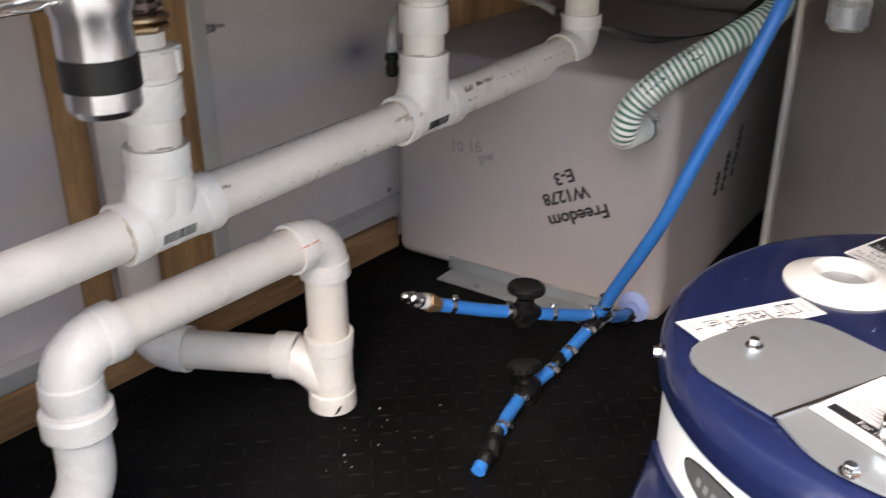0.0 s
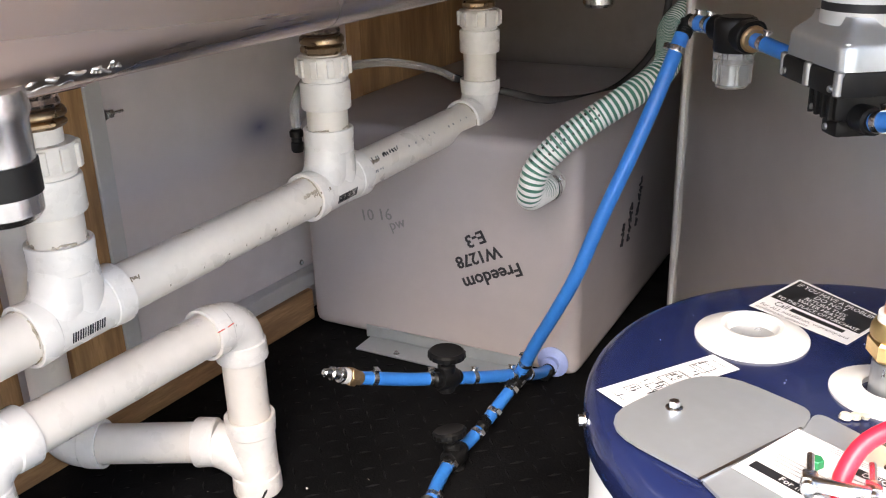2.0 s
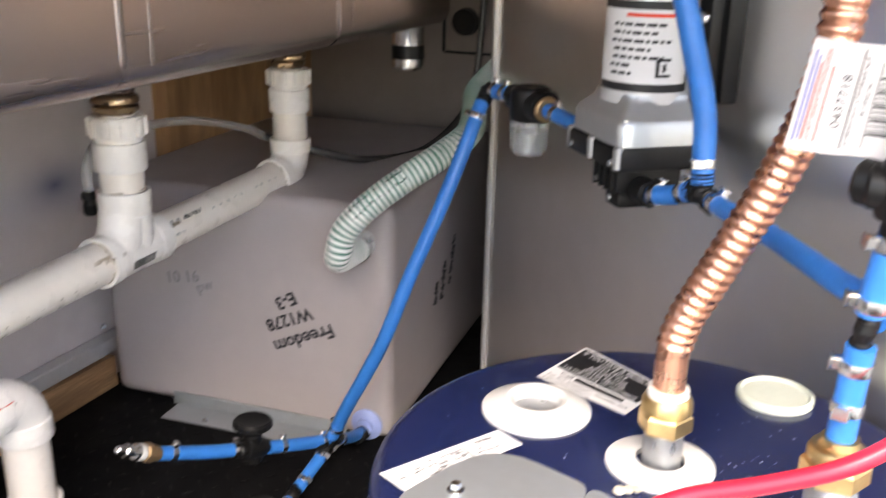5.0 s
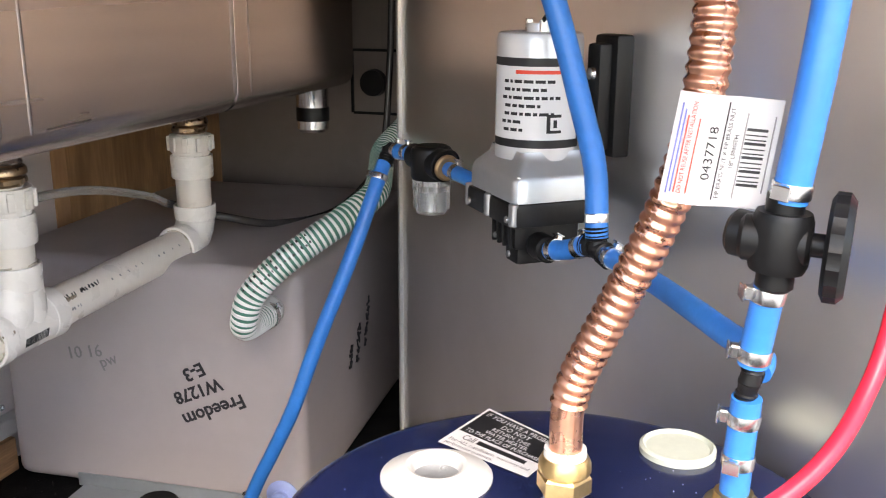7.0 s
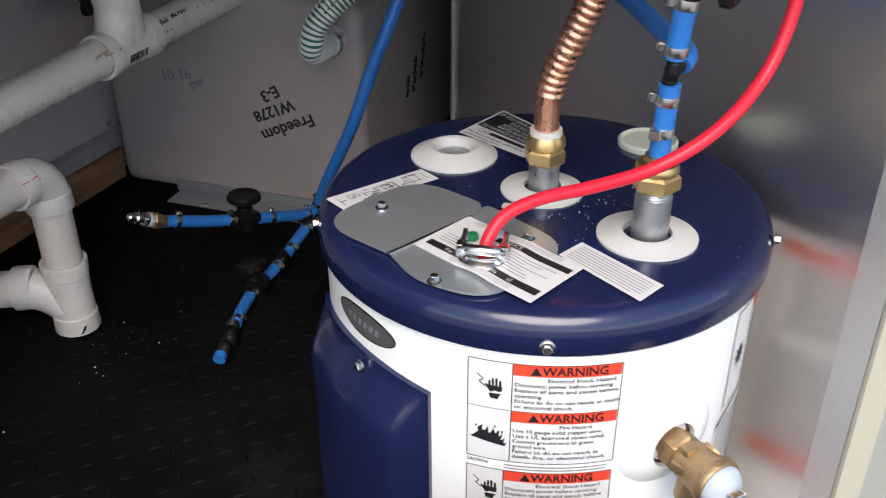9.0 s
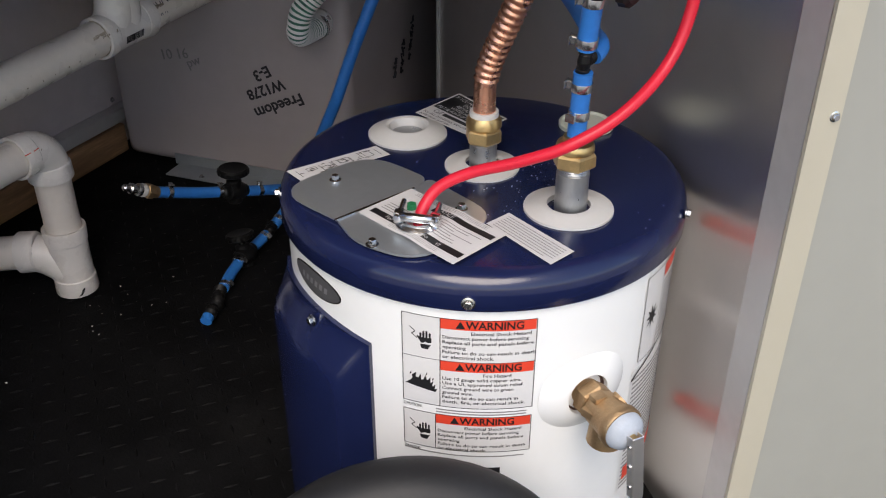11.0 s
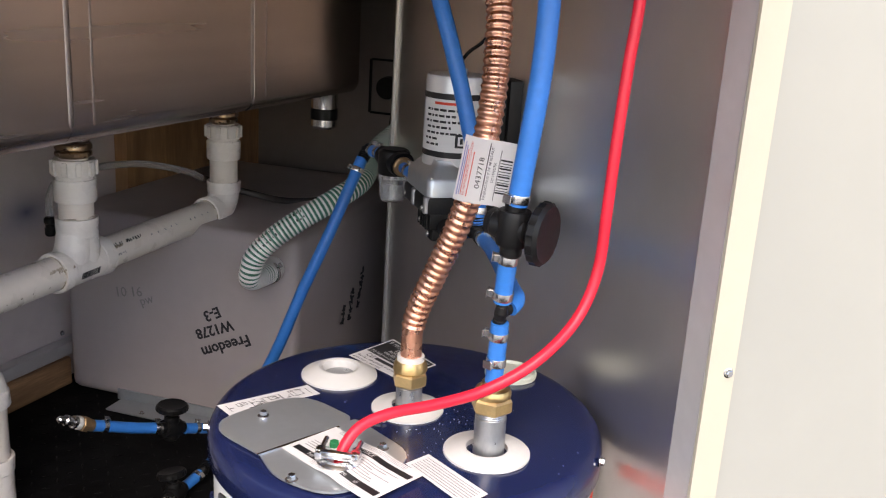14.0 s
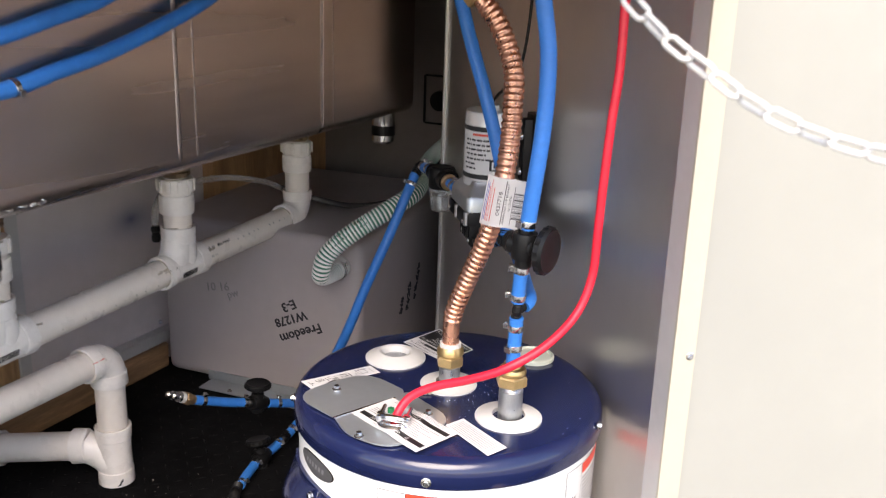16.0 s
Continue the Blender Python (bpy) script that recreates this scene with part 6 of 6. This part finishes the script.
fit_b = thing("tube_fitting", "small black fitting at the clear tube's end", "pipe fitting", at=(-0.7191, 0.9901, 0.3949))
part("body", lathe(bmesh.new(), [(0, -0.014), (0.006, -0.014), (0.0078, -0.011), (0.0078, -0.002), (0.0066, -0.001), (0.0066, 0.004), (0.0085, 0.006), (0.0085, 0.012), (0.006, 0.015), (0, 0.015)], None, 16), M["black"], fit_b)

# outlet box on the back wall
sw = thing("switch_box", "grey outlet box with a round black socket on the wall", "outlet box", at=(-0.584, 1.868, 0.5355))
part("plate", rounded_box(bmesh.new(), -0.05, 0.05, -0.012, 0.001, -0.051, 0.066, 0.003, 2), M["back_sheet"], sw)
rim = bmesh.new()
for size, c in (((0.005, 0.006, 0.117), (-0.05, -0.013, 0.0075)), ((0.005, 0.006, 0.117), (0.05, -0.013, 0.0075)), ((0.095, 0.006, 0.005), (0, -0.013, -0.051)), ((0.095, 0.006, 0.005), (0, -0.013, 0.066))):
    box(rim, size, Matrix.Translation(c))
part("rim", rim, M["black"], sw)
part("socket", lathe(bmesh.new(), [(0, 0), (0.026, 0), (0.024, 0.014), (0.016, 0.016), (0, 0.01)], at((-0.006, -0.012, 0.006), (0, -1, 0)), 28), M["black"], sw)

# hoses hung in front of the sink
hose("blue_hose", [(-0.4751, 0.2667, 0.7196), (-0.4662, 0.3936, 0.7131), (-0.4584, 0.4966, 0.7190), (-0.4550, 0.5608, 0.7328), (-0.4513, 0.6400, 0.7499), (-0.4498, 0.7295, 0.7754), (-0.4505, 0.8293, 0.8093), (-0.4568, 0.9402, 0.8636), (-0.4625, 1.0432, TOP)], 0.0098, "blue hose hung across the sink front", 80, clamps=((0.302, 200),))
hose("blue_hose", [(-0.4769, 0.2489, 0.7588), (-0.4682, 0.3761, 0.7584), (-0.4604, 0.4914, 0.7747), (-0.4569, 0.5637, 0.7921), (-0.4555, 0.6431, 0.8131), (-0.4561, 0.7633, 0.8631), (-0.4667, 0.8964, TOP)], 0.0098, "second blue hose hung above the first", 70)

# ---- white chain ----
chain = thing("chain", "white plastic chain of oval links hanging across the opening", "chain", at=(0.3048, 0.5204, 0.7874))
CH = [(0.0855, 0.5325, TOP), (0.1297, 0.5174, 0.9406), (0.1789, 0.5024, 0.8880), (0.2233, 0.4831, 0.8455), (0.2579, 0.4720, 0.8184), (0.2890, 0.4626, 0.8001), (0.3202, 0.4552, 0.7826), (0.3608, 0.4473, 0.7676), (0.4131, 0.4389, 0.7582), (0.4736, 0.4301, 0.7552), (0.5368, 0.4219, 0.7665), (0.6208, 0.4132, 0.7907)]
cpts = spline(CH, 400)
total = sum((b - a).length for a, b in zip(cpts[:-1], cpts[1:]))
LINK, WIRE = 0.0285, 0.0021
count = int(total / (LINK * 0.80))
link_mesh = None
for k in range(count):
    i = min(398, int((k + 0.5) / count * 399))
    d = (cpts[min(399, i + 3)] - cpts[max(0, i - 3)]).normalized()
    if link_mesh is None:
        h, w = LINK / 2 - WIRE, 0.0052
        lp = [Vector((w * math.cos(t), 0, (h - w) + w * math.sin(t))) for t in (math.pi * j / 8 for j in range(9))]
        lp += [Vector((w * math.cos(t), 0, -(h - w) + w * math.sin(t))) for t in (math.pi + math.pi * j / 8 for j in range(9))]
        lp.append(lp[0])
        o = part("link", tube(bmesh.new(), lp, WIRE, 8), M["white_pl"], chain)
        link_mesh = o.data
    else:
        o = new("link", link_mesh)
        o.parent = chain
    o.matrix_local = Matrix.Translation(cpts[i] - Vector(chain.location)) @ frame_to(d) @ Matrix.Rotation(radians(35 + 90 * (k % 2) + 9 * math.sin(k)), 4, "Z")

# ---- shavings on the floor ----
rng = random.Random(78)
bm = bmesh.new()
for k in range(18):
    p = Vector((VX + rng.gauss(0.07, 0.06), AY1 + rng.gauss(-0.03, 0.08)))
    if p.x < -0.88 or (p - Vector((HC.x, HC.y))).length < 0.2:
        continue
    s = 0.0004 + 0.0008 * rng.random() ** 3
    box(bm, (s * 2, s * (0.7 + rng.random()), s), Matrix.Translation((p.x, p.y, s * 0.5 + 0.0002)) @ Matrix.Rotation(rng.uniform(0, 3.1), 4, "Z"))
tagged(part("shavings", bm, M["pvc"]), "pale plastic shavings on the black floor by the pipe", "debris", kind="stuff")

# ---- small wheel leaning before the heater ----
wheel = thing("small_wheel", "black rubber-tyred wheel with a grey hub standing on the floor", "wheel", at=(0.06, 0.395, 0.0))
wm = Matrix.Translation((0, 0, 0.149)) @ frame_to((0.42, -0.75, 0.32))
part("tyre", lathe(bmesh.new(), [(0.122 + 0.026 * math.cos(t), 0.028 * math.sin(t)) for t in (2 * math.pi * k / 20 for k in range(20))], wm, 72, closed=True), M["rubber"], wheel)
part("hub", lathe(bmesh.new(), [(0, -0.014), (0.103, -0.014), (0.107, -0.005), (0.107, 0.005), (0.098, 0.008), (0.036, 0.005), (0.031, 0.017), (0, 0.017)], wm, 48), M["white_pl"], wheel, "pale grey plastic hub")

# ---- raised tread of the rubber floor ----
bm = bmesh.new()
step = 0.026
for i in range(58):
    for j in range(70):
        x, y = -0.88 + step * i, -0.32 + step * j
        if y > 1.22 or (Vector((x, y)) - Vector((HC.x, HC.y))).length < 0.15 or (Vector((x, y, 0)) - POST).dot(INTO) < 0.02:
            continue
        a = radians(45 if (i + j) % 2 else -45)
        c, s = math.cos(a), math.sin(a)
        L, W, Ht = 0.0095, 0.0024, 0.0009
        P = lambda u, v, z: bm.verts.new((x + c * u - s * v, y + s * u + c * v, z))
        b0, b1, b2, b3 = P(-L, 0, 0.0), P(0, -W, 0.0), P(L, 0, 0.0), P(0, W, 0.0)
        t0, t1 = P(-L * 0.55, 0, Ht), P(L * 0.55, 0, Ht)
        for f in ((b0, b1, t0), (b1, t1, t0), (b1, b2, t1), (b2, b3, t1), (b3, t0, t1), (b3, b0, t0)):
            bm.faces.new(f)
tread = part("tread", bm, M["tread"], floor)
tagged(tread, "raised tread marks", kind="stuff")
